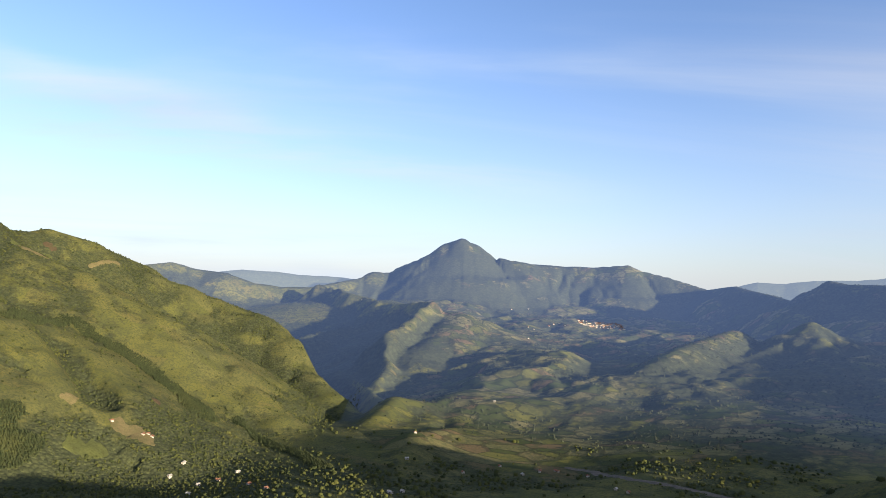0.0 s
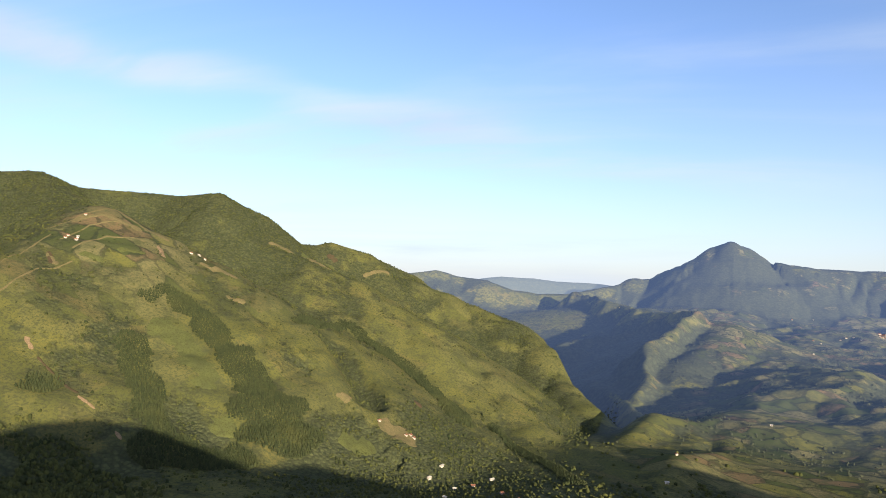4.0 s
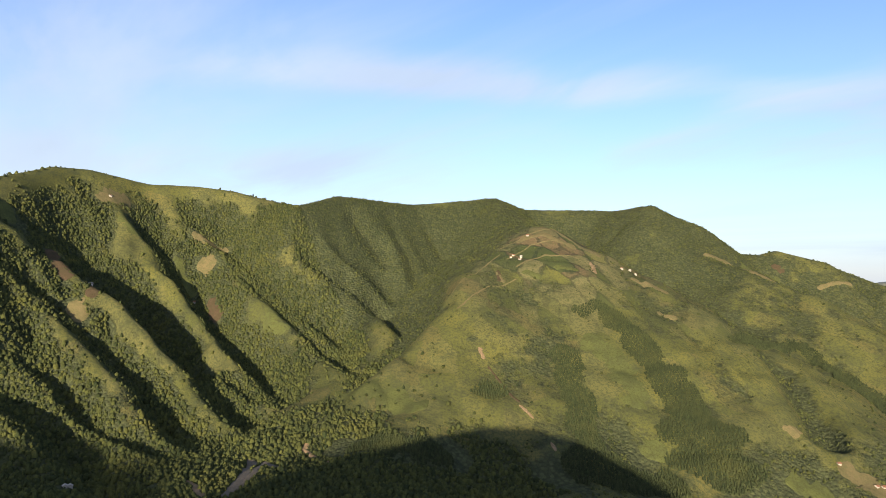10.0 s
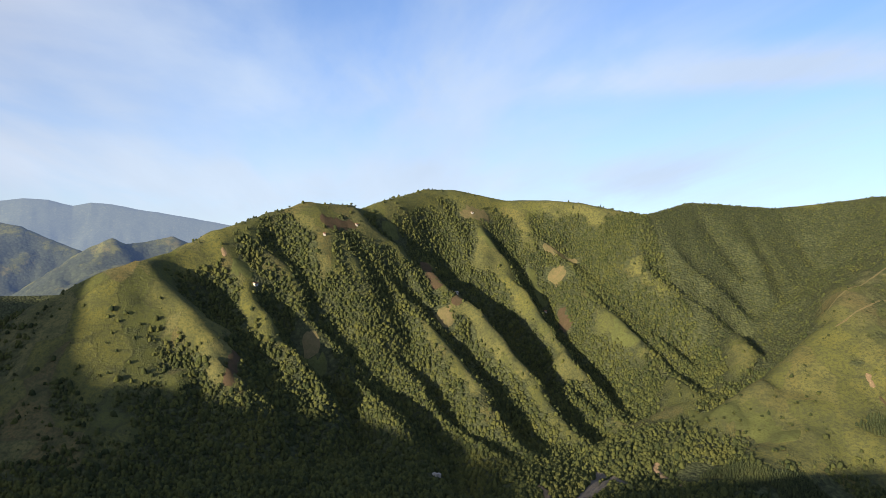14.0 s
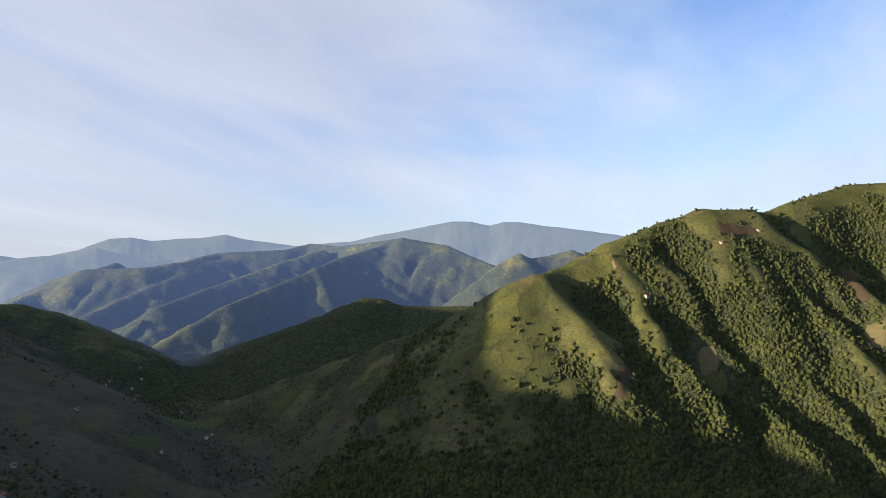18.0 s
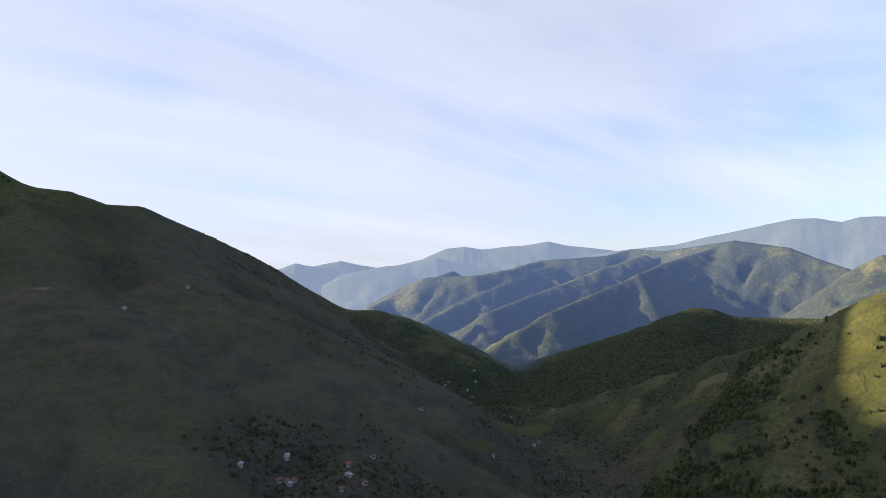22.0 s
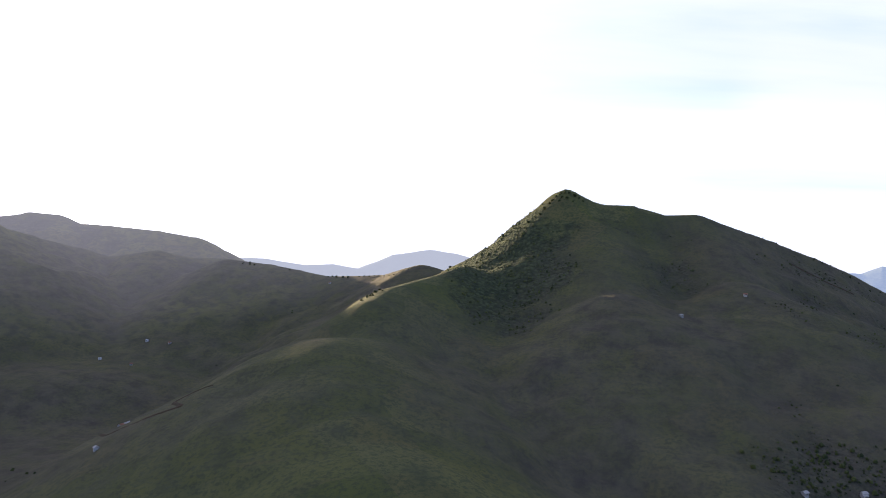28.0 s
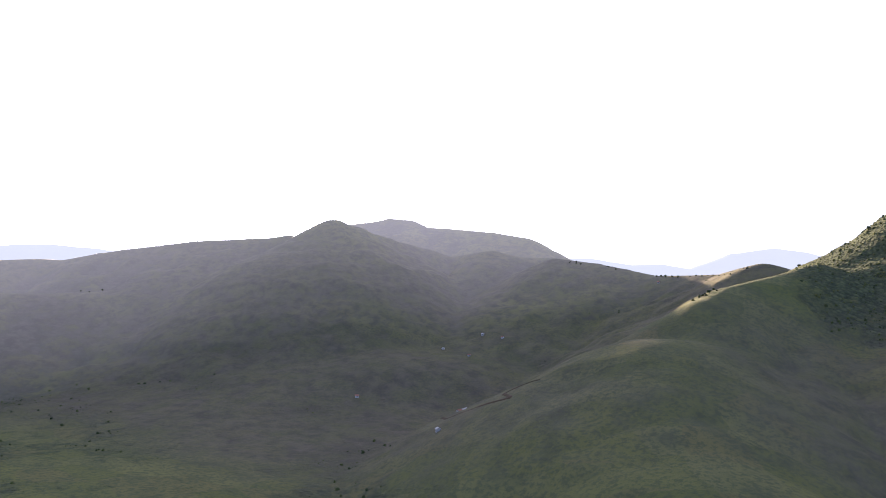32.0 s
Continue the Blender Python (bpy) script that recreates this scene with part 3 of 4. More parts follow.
def height(x, y):
    """Height of the ground at arrays x, y."""
    shape = np.shape(x)
    x, y = np.ravel(x).astype(float), np.ravel(y).astype(float)
    top, weight = np.zeros_like(x), np.zeros_like(x)
    for fx, fy, fz in FLOOR:
        w = 1.0 / ((x - fx) ** 2 + (y - fy) ** 2 + 900.0) ** 1.5
        top, weight = top + w * fz, weight + w
    soft_k = 5.0
    hummock = 1 - np.abs(2 * fractal(x, y, 240, 5, 125, 0.6) - 1) * 1.5
    knobbly = np.clip((y - 1250) / 500, 0, 1) * np.clip((x + 250) / 300, 0, 1) * np.clip((4300 - y) / 800, 0, 1)
    h = (top / weight + 14 * (fractal(x, y, 260, 3, 5) - 0.5) + 34 * knobbly * (hummock - 0.75)) / soft_k
    bend = 60 * (fractal(x, y, 240, 3, 21) - 0.5)
    rough = 1 - np.abs(2 * fractal(x, y, 150, 4, 40, 0.55) - 1) * 1.6
    crag = fractal(x, y, 42, 3, 55, 0.6) - 0.5
    sway_x, sway_y = 46 * (fractal(x, y, 110, 3, 81) - 0.5), 46 * (fractal(x, y, 110, 3, 91) - 0.5)
    far = 1 + 1.3 * np.clip((np.hypot(x, y) - 1700) / 600, 0, 1)
    sway_x, sway_y = sway_x * far, sway_y * far
    for slope, soft, cut, spacing, line in RIDGES:
        reach = (line[:, 2].max() + 40) / slope + soft
        (x0, y0), (x1, y1) = line[:, :2].min(0) - reach, line[:, :2].max(0) + reach
        near = np.nonzero((x > x0) & (x < x1) & (y > y0) & (y < y1))[0]
        if not len(near):
            continue
        px, py = x[near], y[near]
        if soft < 10:
            px, py = px + sway_x[near], py + sway_y[near]
        best = np.full(len(near), -1e9)
        along, away = np.zeros(len(near)), np.zeros(len(near))
        run = 0.0
        for a, b in zip(line[:-1], line[1:]):
            ex, ey = b[0] - a[0], b[1] - a[1]
            size = math.hypot(ex, ey)
            u = np.clip(((px - a[0]) * ex + (py - a[1]) * ey) / (size * size), 0, 1)
            d = np.hypot(px - a[0] - u * ex, py - a[1] - u * ey)
            z = a[2] + u * (b[2] - a[2]) - slope * (np.sqrt(d * d + soft * soft) - soft)
            win = z > best
            best = np.where(win, z, best)
            along, away = np.where(win, run + u * size, along), np.where(win, d, away)
            run += size
        wave = (along + bend[near]) / spacing + 0.0021 * away * (1 + 0.3 * value_noise(along / 300, away * 0, 3))
        fold = np.abs(2 * value_noise(wave * 2, away / 420, 11) - 1)
        fold = 1 - np.clip(fold * 1.6, 0, 1)
        part = np.clip((away - soft * 0.4) / 160, 0, 1)
        part = part * part * (3 - 2 * part)
        rib = np.abs(2 * value_noise(wave * 6.3 + 0.5 * sway_x[near] / 46, away / 150, 15) - 1)
        rib = (1 - np.clip(rib * 1.5, 0, 1)) * np.clip((away - soft * 0.4) / 70, 0, 1)
        z = best - cut * fold * part - (3 + 0.32 * cut) * (1.0 if soft < 15 else 0.6) * rib + (rough[near] - 0.75) * (24 if soft < 15 else 12) * np.clip(away / 120, 0.03, 1)
        if soft < 15:
            z = z + 10 * crag[near] * np.clip(away / 30, 0.1, 1)
        h[near] = np.logaddexp(h[near], z / soft_k)
    h = h * soft_k
    for slope, width, line in VALLEYS:
        (x0, y0), (x1, y1) = line[:, :2].min(0) - 220, line[:, :2].max(0) + 220
        near = np.nonzero((x > x0) & (x < x1) & (y > y0) & (y < y1))[0]
        px, py = x[near] + 0.5 * sway_x[near], y[near] + 0.5 * sway_y[near]
        bed = np.full(len(near), 1e9)
        for a, b in zip(line[:-1], line[1:]):
            ex, ey = b[0] - a[0], b[1] - a[1]
            u = np.clip(((px - a[0]) * ex + (py - a[1]) * ey) / (ex * ex + ey * ey), 0, 1)
            d = np.hypot(px - a[0] - u * ex, py - a[1] - u * ey)
            z = a[2] + u * (b[2] - a[2]) + slope * (np.sqrt(d * d + width * width) - width) + 0.006 * d * d
            bed = np.minimum(bed, z)
        h[near] = -soft_k * np.logaddexp(-h[near] / soft_k, -bed / soft_k)
    return h.reshape(shape)


def axis():
    """Grid lines: close together round the valley, wide apart far off."""
    steps = [0.0]
    while steps[-1] < 5600:
        s = steps[-1]
        steps.append(s + (9.0 if s < 1750 else 9.0 + (s - 1750) * 0.014))
    return np.array([-s for s in steps[:0:-1]] + steps)


AXIS_X = axis() - 350
AXIS_Y = axis() + 250
GX, GY = np.meshgrid(AXIS_X, AXIS_Y)
GZ = height(GX, GY)


def level(x, y):
    """Height of the built sheet at x, y."""
    x, y = np.asarray(x, float), np.asarray(y, float)
    i = np.clip(np.searchsorted(AXIS_X, x) - 1, 0, len(AXIS_X) - 2)
    j = np.clip(np.searchsorted(AXIS_Y, y) - 1, 0, len(AXIS_Y) - 2)
    u = (x - AXIS_X[i]) / (AXIS_X[i + 1] - AXIS_X[i])
    v = (y - AXIS_Y[j]) / (AXIS_Y[j + 1] - AXIS_Y[j])
    return (GZ[j, i] * (1 - u) + GZ[j, i + 1] * u) * (1 - v) + (GZ[j + 1, i] * (1 - u) + GZ[j + 1, i + 1] * u) * v


def smooth(a, n):
    for _ in range(n):
        p = np.pad(a, 1, mode="edge")
        a = (p[:-2, 1:-1] + p[2:, 1:-1] + p[1:-1, :-2] + p[1:-1, 2:] + a) / 5
    return a


# hollows hold the woods, rounded backs the meadows
HOLLOW = np.clip((smooth(GZ, 30) - GZ) / 9, -1, 1)


def bell(x, y, cx, cy, r):
    return np.exp(-((x - cx) ** 2 + (y - cy) ** 2) / (2 * r * r))


def woods_at(x, y, z, hollow):
    """How far the ground is wooded, from 0 to 1."""
    w = 0.44 + 0.32 * hollow + 1.0 * (fractal(x, y, 90, 4, 60, 0.6) - 0.5) + 0.5 * (fractal(x, y, 420, 2, 64) - 0.5)
    w = w + 0.32 * hollow * bell(x, y, -1050, 100, 330)
    w = w + 0.06 * np.clip((y - 1300) / 300, 0, 1) * np.clip((x + 100) / 200, 0, 1) + 0.42 * np.clip((-1150 - x) / 300, 0, 1) * np.clip((-y - 500) / 300, 0, 1)
    w = w + 0.35 * np.clip((z - 190) / 90, 0, 1) * np.clip((y - 2200) / 500, 0, 1)
    # bells near (-470, 2450) add dark cover to deepen the gorge's shade
    for cx, cy, r, more in ((-1050, 100, 330, 0.43), (-1307, 612, 130, 0.5), (-1250, 900, 170, 0.40), (-1420, 1000, 230, 0.35), (-1050, 1400, 160, 0.3), (-400, 950, 200, 0.12), (-330, 960, 140, 0.45), (-640, 330, 130, 0.4), (-760, 60, 170, 0.45),
                            (170, 1620, 230, -0.4), (700, 3100, 350, -0.3), (900, 2100, 300, 0.12), (60, 2560, 170, -0.5), (-470, 2450, 230, 0.6), (-330, 2080, 130, 0.5), (1180, 2200, 140, 0.2), (840, 1980, 200, 0.3), (-1425, 1323, 110, 0.5), (-923, 1689, 110, 0.3), (-700, 430, 60, 0.3), (-800, 600, 100, -0.45), (-1000, 985, 125, -0.5), (-926, 1679, 170, 0.12), (-1043, 1505, 170, 0.2), (-780, 830, 140, -0.25), (-650, 1000, 120, -0.25), (-560, 1250, 130, -0.2), (-420, 1350, 120, -0.2), (120, -560, 130, -0.9), (-905, -200, 110, -0.62), (-880, 20, 120, 0.3), (-500, 2600, 220, 0.5),
                            (500, -900, 450, -0.42), (-200, -850, 260, -0.05), (-247, -674, 70, -0.35), (-207, -811, 80, -0.3), (-1210, -760, 190, 0.8), (0, -1060, 70, 0.6), (70, -920, 60, 0.5), (-310, -500, 80, 0.42), (-870, -960, 90, 0.4), (-700, -400, 130, -0.2), (-500, 1600, 200, 0.15)):
        w = w + more * bell(x, y, cx, cy, r)
    return np.clip(w, 0, 1)


WOODS = woods_at(GX, GY, GZ, HOLLOW)
# cultivated plots: the eastern basin, the shaded valley floor, the terraces
FIELDS = np.clip(np.clip((GY - 900) / 300, 0, 1) * np.clip((GX + 200) / 200, 0, 1) + 0.55 * bell(GX, GY, -700, -480, 260) + 1.2 * bell(GX, GY, -1000, 985, 130)
                 + 0.12 * bell(GX, GY, -950, 0, 300) + 0.1 * bell(GX, GY, 300, -700, 400) + 0.3 * bell(GX, GY, -1200, -2000, 900), 0, 1)

# brown scrub and painted hazy shade on southern hills, less along the grassy crests
VEILED_SCRUB = np.clip(np.clip((-GY - 330) / 150, 0, 1) * np.clip((GX + 900) / 250, 0, 1) * (0.95 - 0.5 * np.clip((GZ - 380) / 80, 0, 1) + 0.9 * (fractal(GX, GY, 190, 3, 140) - 0.5)) - 0.6 * bell(GX, GY, 120, -560, 110) - 0.9 * bell(GX, GY, 20, -1020, 120) - 0.8 * bell(GX, GY, 100, -860, 90), 0, 1)


def mesh_from(name, verts, faces, material, smooth_shade=True):
    """A mesh from arrays of corners and of triangles or quads."""
    me = bpy.data.meshes.new(name)
    n, k = faces.shape
    me.vertices.add(len(verts))
    me.vertices.foreach_set("co", np.ascontiguousarray(verts, np.float32).ravel())
    me.loops.add(n * k)
    me.loops.foreach_set("vertex_index", np.ascontiguousarray(faces, np.int32).ravel())
    me.polygons.add(n)
    me.polygons.foreach_set("loop_start", np.arange(0, n * k, k, dtype=np.int32))
    me.polygons.foreach_set("use_smooth", np.full(n, smooth_shade))
    me.materials.append(material)
    me.update(calc_edges=True)
    me.validate()
    return me


def build_ground():
    """The valley and its slopes, and the distance round them, as two sheets that meet."""
    ny, nx = GX.shape
    verts = np.stack([GX.ravel(), GY.ravel(), GZ.ravel()], 1)
    i, j = np.meshgrid(np.arange(nx - 1), np.arange(ny - 1))
    a = (j * nx + i).ravel()
    quads = np.stack([a, a + 1, a + nx + 1, a + nx], 1)
    edge = np.hypot(verts[quads[:, 0], 0] + 200, verts[quads[:, 0], 1] - 100)
    east = (verts[quads[:, 0], 1] > 900) & (verts[quads[:, 0], 0] > -200 - 0.75 * np.maximum(0, verts[quads[:, 0], 1] - 1750))
    south = (verts[quads[:, 0], 1] < -350) & (verts[quads[:, 0], 0] < -600)
    sunny = (verts[quads[:, 0], 0] > 250) & (verts[quads[:, 0], 1] < -300)
    limit = np.where(east, 1180, np.where(south, 1500, np.where(sunny, 1400, 2150)))
    near = edge < limit
    # weight of the painted haze, rising outward from the near sheet's edge
    haze_glow = np.zeros(len(verts))
    np.maximum.at(haze_glow, quads.ravel(), np.repeat((edge - limit) / np.where(south, 1300, np.where(sunny, 850, 2600)), 4))
    haze_glow = np.clip(smooth(np.clip(haze_glow, 0, 1.4).reshape(GX.shape), 12), 0, 1.05).ravel()
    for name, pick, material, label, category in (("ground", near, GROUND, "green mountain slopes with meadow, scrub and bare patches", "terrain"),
                                                  ("backdrop", ~near & ~sunny, FAR, "distant hills and plateau with blue haze put in as glow", "distant hills"),
                                                  ("backdrop", ~near & sunny, GLARE, "hills below the low sun with bright haze put in as glow", "distant hills")):
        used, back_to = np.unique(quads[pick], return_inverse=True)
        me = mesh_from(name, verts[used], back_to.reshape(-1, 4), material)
        att = me.attributes.new("woods", "FLOAT", "POINT")
        att.data.foreach_set("value", WOODS.ravel()[used].astype(np.float32))
        att = me.attributes.new("fields", "FLOAT", "POINT")
        att.data.foreach_set("value", FIELDS.ravel()[used].astype(np.float32))
        att = me.attributes.new("veiled_scrub", "FLOAT", "POINT")
        att.data.foreach_set("value", VEILED_SCRUB.ravel()[used].astype(np.float32))
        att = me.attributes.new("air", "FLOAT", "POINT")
        att.data.foreach_set("value", haze_glow[used].astype(np.float32))
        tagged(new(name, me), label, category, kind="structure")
    return haze_glow.reshape(GX.shape)


HAZE_GLOW = build_ground()


def far_range(line, material=HAZY):
    """A range on the horizon, its haze put in as glow: a crest line with ribbed flanks that flatten out below."""
    line = np.array(line, float)
    u = np.linspace(0, len(line) - 1, (len(line) - 1) * 16 + 1)
    k = np.minimum(u.astype(int), len(line) - 2)
    f = (u - k)[:, None]
    crest = line[k] * (1 - f) + line[k + 1] * f
    crest[:, 2] += 9 * (fractal(crest[:, 0], crest[:, 1], 110, 4, 9) - 0.5)
    even = crest[:, 2].copy()
    for _ in range(260):
        even[1:-1] = (even[:-2] + even[1:-1] * 2 + even[2:]) / 4
    out = crest[:, :2] / np.linalg.norm(crest[:, :2], axis=1)[:, None]
    rows = []
    for step, drop in ((220, 500), (120, 200), (60, 8), (0, 0), (-40, 22), (-90, 52), (-140, 84), (-200, 120), (-260, 158), (-330, 200), (-400, 245), (-480, 295), (-620, 420)):
        r = crest.copy()
        r[:, :2] += out * step
        blend = min(1.0, max(0, -step) / 240)
        rib = 1 - np.abs(2 * fractal(r[:, 0] + 0.9 * step, r[:, 1] - 0.7 * step, 300, 4, 33, 0.5) - 1) * 1.7
        r[:, 2] = crest[:, 2] * (1 - blend) + even * blend - drop + (rib - 0.7) * 60 * blend
        rows.append(r)
    n, m = len(rows), len(crest)
    i, j = np.meshgrid(np.arange(m - 1), np.arange(n - 1))
    a = (j * m + i).ravel()
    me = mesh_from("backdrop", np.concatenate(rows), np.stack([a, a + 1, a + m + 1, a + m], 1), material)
    # large air value, so emission paints a thick haze
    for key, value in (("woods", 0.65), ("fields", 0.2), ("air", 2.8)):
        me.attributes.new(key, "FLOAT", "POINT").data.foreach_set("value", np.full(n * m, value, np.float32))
    return tagged(new("backdrop", me), "blue mountain range on the horizon with haze put in as glow", "mountain range", kind="structure")


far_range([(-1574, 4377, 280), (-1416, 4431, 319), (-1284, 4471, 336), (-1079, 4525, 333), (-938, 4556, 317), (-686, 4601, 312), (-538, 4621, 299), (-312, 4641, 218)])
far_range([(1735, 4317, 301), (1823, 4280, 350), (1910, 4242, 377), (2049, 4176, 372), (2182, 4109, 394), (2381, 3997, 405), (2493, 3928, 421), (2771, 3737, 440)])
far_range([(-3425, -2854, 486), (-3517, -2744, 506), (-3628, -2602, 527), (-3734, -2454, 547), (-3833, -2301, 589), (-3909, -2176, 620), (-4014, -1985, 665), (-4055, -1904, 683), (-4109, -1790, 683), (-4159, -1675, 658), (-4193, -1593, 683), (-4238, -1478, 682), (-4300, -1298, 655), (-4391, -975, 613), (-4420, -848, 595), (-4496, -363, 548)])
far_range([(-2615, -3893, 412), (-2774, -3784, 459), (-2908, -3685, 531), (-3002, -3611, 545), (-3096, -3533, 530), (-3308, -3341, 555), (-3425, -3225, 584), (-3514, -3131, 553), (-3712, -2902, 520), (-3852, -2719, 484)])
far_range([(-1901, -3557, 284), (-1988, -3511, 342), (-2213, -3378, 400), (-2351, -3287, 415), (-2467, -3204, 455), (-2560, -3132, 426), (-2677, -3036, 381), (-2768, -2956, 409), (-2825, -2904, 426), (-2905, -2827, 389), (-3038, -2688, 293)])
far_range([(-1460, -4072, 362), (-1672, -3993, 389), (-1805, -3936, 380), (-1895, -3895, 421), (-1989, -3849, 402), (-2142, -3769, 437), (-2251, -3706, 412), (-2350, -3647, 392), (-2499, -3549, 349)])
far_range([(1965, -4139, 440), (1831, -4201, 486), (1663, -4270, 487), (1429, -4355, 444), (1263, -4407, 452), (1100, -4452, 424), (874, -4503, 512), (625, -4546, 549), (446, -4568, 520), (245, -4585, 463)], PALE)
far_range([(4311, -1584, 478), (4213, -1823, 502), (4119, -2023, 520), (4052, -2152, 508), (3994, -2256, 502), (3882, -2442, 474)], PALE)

# ---- fields, scars, tracks and the river bed ----
STRIPS, HOUSES, LONE = [], [], []


def strip(kind, width, line):
    STRIPS.append((kind, width, line))


strip('earth', 8, [(-842, 698), (-829, 694), (-818, 692)])
strip('earth', 5, [(-712, 672), (-684, 672)])
strip('earth', 8, [(-770, 397), (-756, 384), (-741, 392), (-716, 399)])
strip('gravel', 10, [(-665, 273), (-700, 302), (-757, 339)])
strip('earth', 9, [(-724, 247), (-672, 249)])
strip('earth', 6, [(-941, 1033), (-898, 1004)])
strip('earth', 4, [(-643, 665), (-628, 661)])
strip('dry', 10, [(-523, 974), (-501, 978)])
strip('earth', 6, [(-1059, -157), (-1048, -150)])
strip('dry', 10, [(-518, 979), (-502, 986)])
strip('plough', 4, [(-804, 688), (-773, 685), (-717, 676)])
strip('plough', 26, [(-1275, 157), (-1180, 177)])
strip('plough', 22, [(-1132, 199), (-1252, 266)])
strip('plough', 22, [(-1181, -25), (-1218, 34)])
strip('plough', 18, [(-1286, 416), (-1231, 414)])
strip('plough', 14, [(-873, -96), (-808, -91)])
strip('plough', 16, [(-942, 1651), (-922, 1659)])
strip('plough', 4, [(390, -577), (287, -499), (252, -493), (273, -516), (237, -519)])
strip('plough', 4, [(-428, -1034), (-520, -1039)])
strip('dry', 13, [(-999, 1456), (-974, 1497), (-874, 1455), (-828, 1466)])
strip('dry', 14, [(-863, 1097), (-815, 1104)])
strip('dry', 36, [(-987, -28), (-981, -4)])
strip('dry', 24, [(-1437, 240), (-1468, 304)])
strip('dry', 22, [(-1422, 413), (-1394, 479)])
strip('dry', 28, [(-1374, 414), (-1351, 443)])
strip('dry', 22, [(-1137, 174), (-1098, 188)])
strip('dry', 36, [(-452, 977), (-424, 986), (-389, 981)])
strip('dry', 14, [(-1069, 955), (-1045, 1009), (-994, 1047)])
strip('dry', 10, [(-999, 852), (-964, 844)])
strip('dry', 11, [(-792, 1044), (-762, 1060)])
strip('pasture', 34, [(-1050, -140), (-1035, -109)])
strip('pasture', 30, [(-963, -21), (-964, 8)])
strip('pasture', 18, [(-1386, 375), (-1316, 395)])
strip('pasture', 34, [(-1184, 488), (-1126, 509)])
strip('pasture', 30, [(-1312, 79), (-1301, 110)])
strip('pasture', 36, [(-1421, 285), (-1371, 307)])
strip('pasture', 26, [(-947, 1525), (-921, 1636)])
strip('pasture', 30, [(-472, 893), (-433, 932)])
strip('pasture', 12, [(-943, 940), (-911, 974)])
strip('pasture', 11, [(-965, 884), (-935, 906)])
strip('pasture', 40, [(-790, 870), (-713, 865), (-634, 825)])
strip('pasture', 40, [(-882, 482), (-828, 523), (-758, 552)])
strip('pasture', 40, [(-644, -611), (-777, -665)])
strip('pasture', 36, [(-813, -595), (-826, -559)])
strip('pasture', 46, [(-723, -355), (-746, -340)])
strip('pasture', 30, [(-755, -464), (-748, -430)])
strip('dry', 22, [(-847, -452), (-843, -407)])
strip('pasture', 20, [(-527, -536), (-574, -553)])
strip('gravel', 13, [(206, 1125), (244, 1093), (276, 988), (327, 953), (361, 914), (394, 881)])
strip('gravel', 11, [(-708, 343), (-774, 329), (-710, 299), (-661, 267)])
strip('pine', 60, [(-731, 431), (-679, 472), (-678, 535)])
strip('pine', 80, [(-612, 656), (-566, 705), (-515, 766)])
strip('pine', 24, [(-764, 629), (-742, 661)])
strip('pine', 26, [(-353, 1243), (-223, 1109), (-152, 1000)])
strip('pine', 26, [(-838, 889), (-826, 957)])
strip('pine', 58, [(-824, 948), (-749, 931), (-679, 912)])
strip('pine', 78, [(-694, 916), (-626, 886), (-585, 866)])
strip('pine', 120, [(-599, 878), (-541, 845), (-498, 809)])
strip('pine', 52, [(-790, 819), (-699, 763), (-614, 702)])
strip('pine', 38, [(-681, 1098), (-694, 1300), (-605, 1284)])
strip('pine', 50, [(-612, 1281), (-528, 1274), (-434, 1202)])
strip('pine', 60, [(-448, 1215), (-391, 1175), (-365, 1168)])
strip('pine', 40, [(-775, 651), (-743, 675)])
strip('dry', 3, [(-1078, 920), (-1070, 985), (-1065, 1043)])
strip('dry', 3, [(-1023, 893), (-1036, 964), (-1023, 1020)])
strip('dry', 4, [(-987, 888), (-988, 959), (-955, 1017)])
strip('dry', 3, [(-989, 745), (-1016, 819), (-1050, 898)])
strip('dry', 3, [(-930, 717), (-962, 804), (-959, 866)])
strip('dry', 14, [(-1070, 1050), (-1010, 1063), (-954, 1074)])
strip('dry', 14, [(-883, 1080), (-852, 1096), (-816, 1099)])
strip('earth', 9, [(-933, 1028), (-901, 1004)])
strip('plough', 9, [(-1001, 857), (-972, 837)])
strip('dry', 16, [(-999, 1456), (-963, 1502)])
strip('dry', 9, [(-963, 1502), (-870, 1448), (-924, 1627)])
strip('plough', 10, [(-951, 1652), (-920, 1657)])
strip('dry', 9, [(-855, 1679), (-812, 1750)])
strip('plough', 12, [(-591, 873), (-579, 875)])
strip('plough', 14, [(-446, 1099), (-432, 1098)])
strip('dry', 26, [(-449, 972), (-400, 997)])
strip('pasture', 50, [(-584, 769), (-588, 802)])

HOUSES += [(-347, 975, 18), (-349, 932, 12), (-277, 993, 14), (-290, 948, 12), (-306, 917, 10), (-297, 856, 10), (-408, 999, 10), (-242, 923, 9), (-211, 888, 9), (-36, 1179, 12), (-43, 1052, 12), (-55, 883, 17), (-40, 893, 10), (161, 1092, 22), (188, 1097, 22), (132, 1068, 10), (230, 1067, 10), (41, 1043, 8), (101, 1109, 9), (122, 1522, 11), (240, 939, 10), (252, 923, 10)]
HOUSES += [(-1065, 981, 9), (-1009, 915, 8), (-1025, 906, 8), (-911, 1086, 8), (-908, 1105, 8), (-898, 1110, 8), (-1448, 266, 10), (-1276, 218, 15), (-767, 146, 11), (-412, 991, 10), (-402, 998, 10), (-452, 980, 9)]
HOUSES += [(-1029, -102, 21), (-1218, 34, 10), (-762, 141, 11), (-1157, -16, 7), (-1301, 392, 6), (-1028, 914, 8), (-1014, 922, 8), (-1449, 267, 9)]
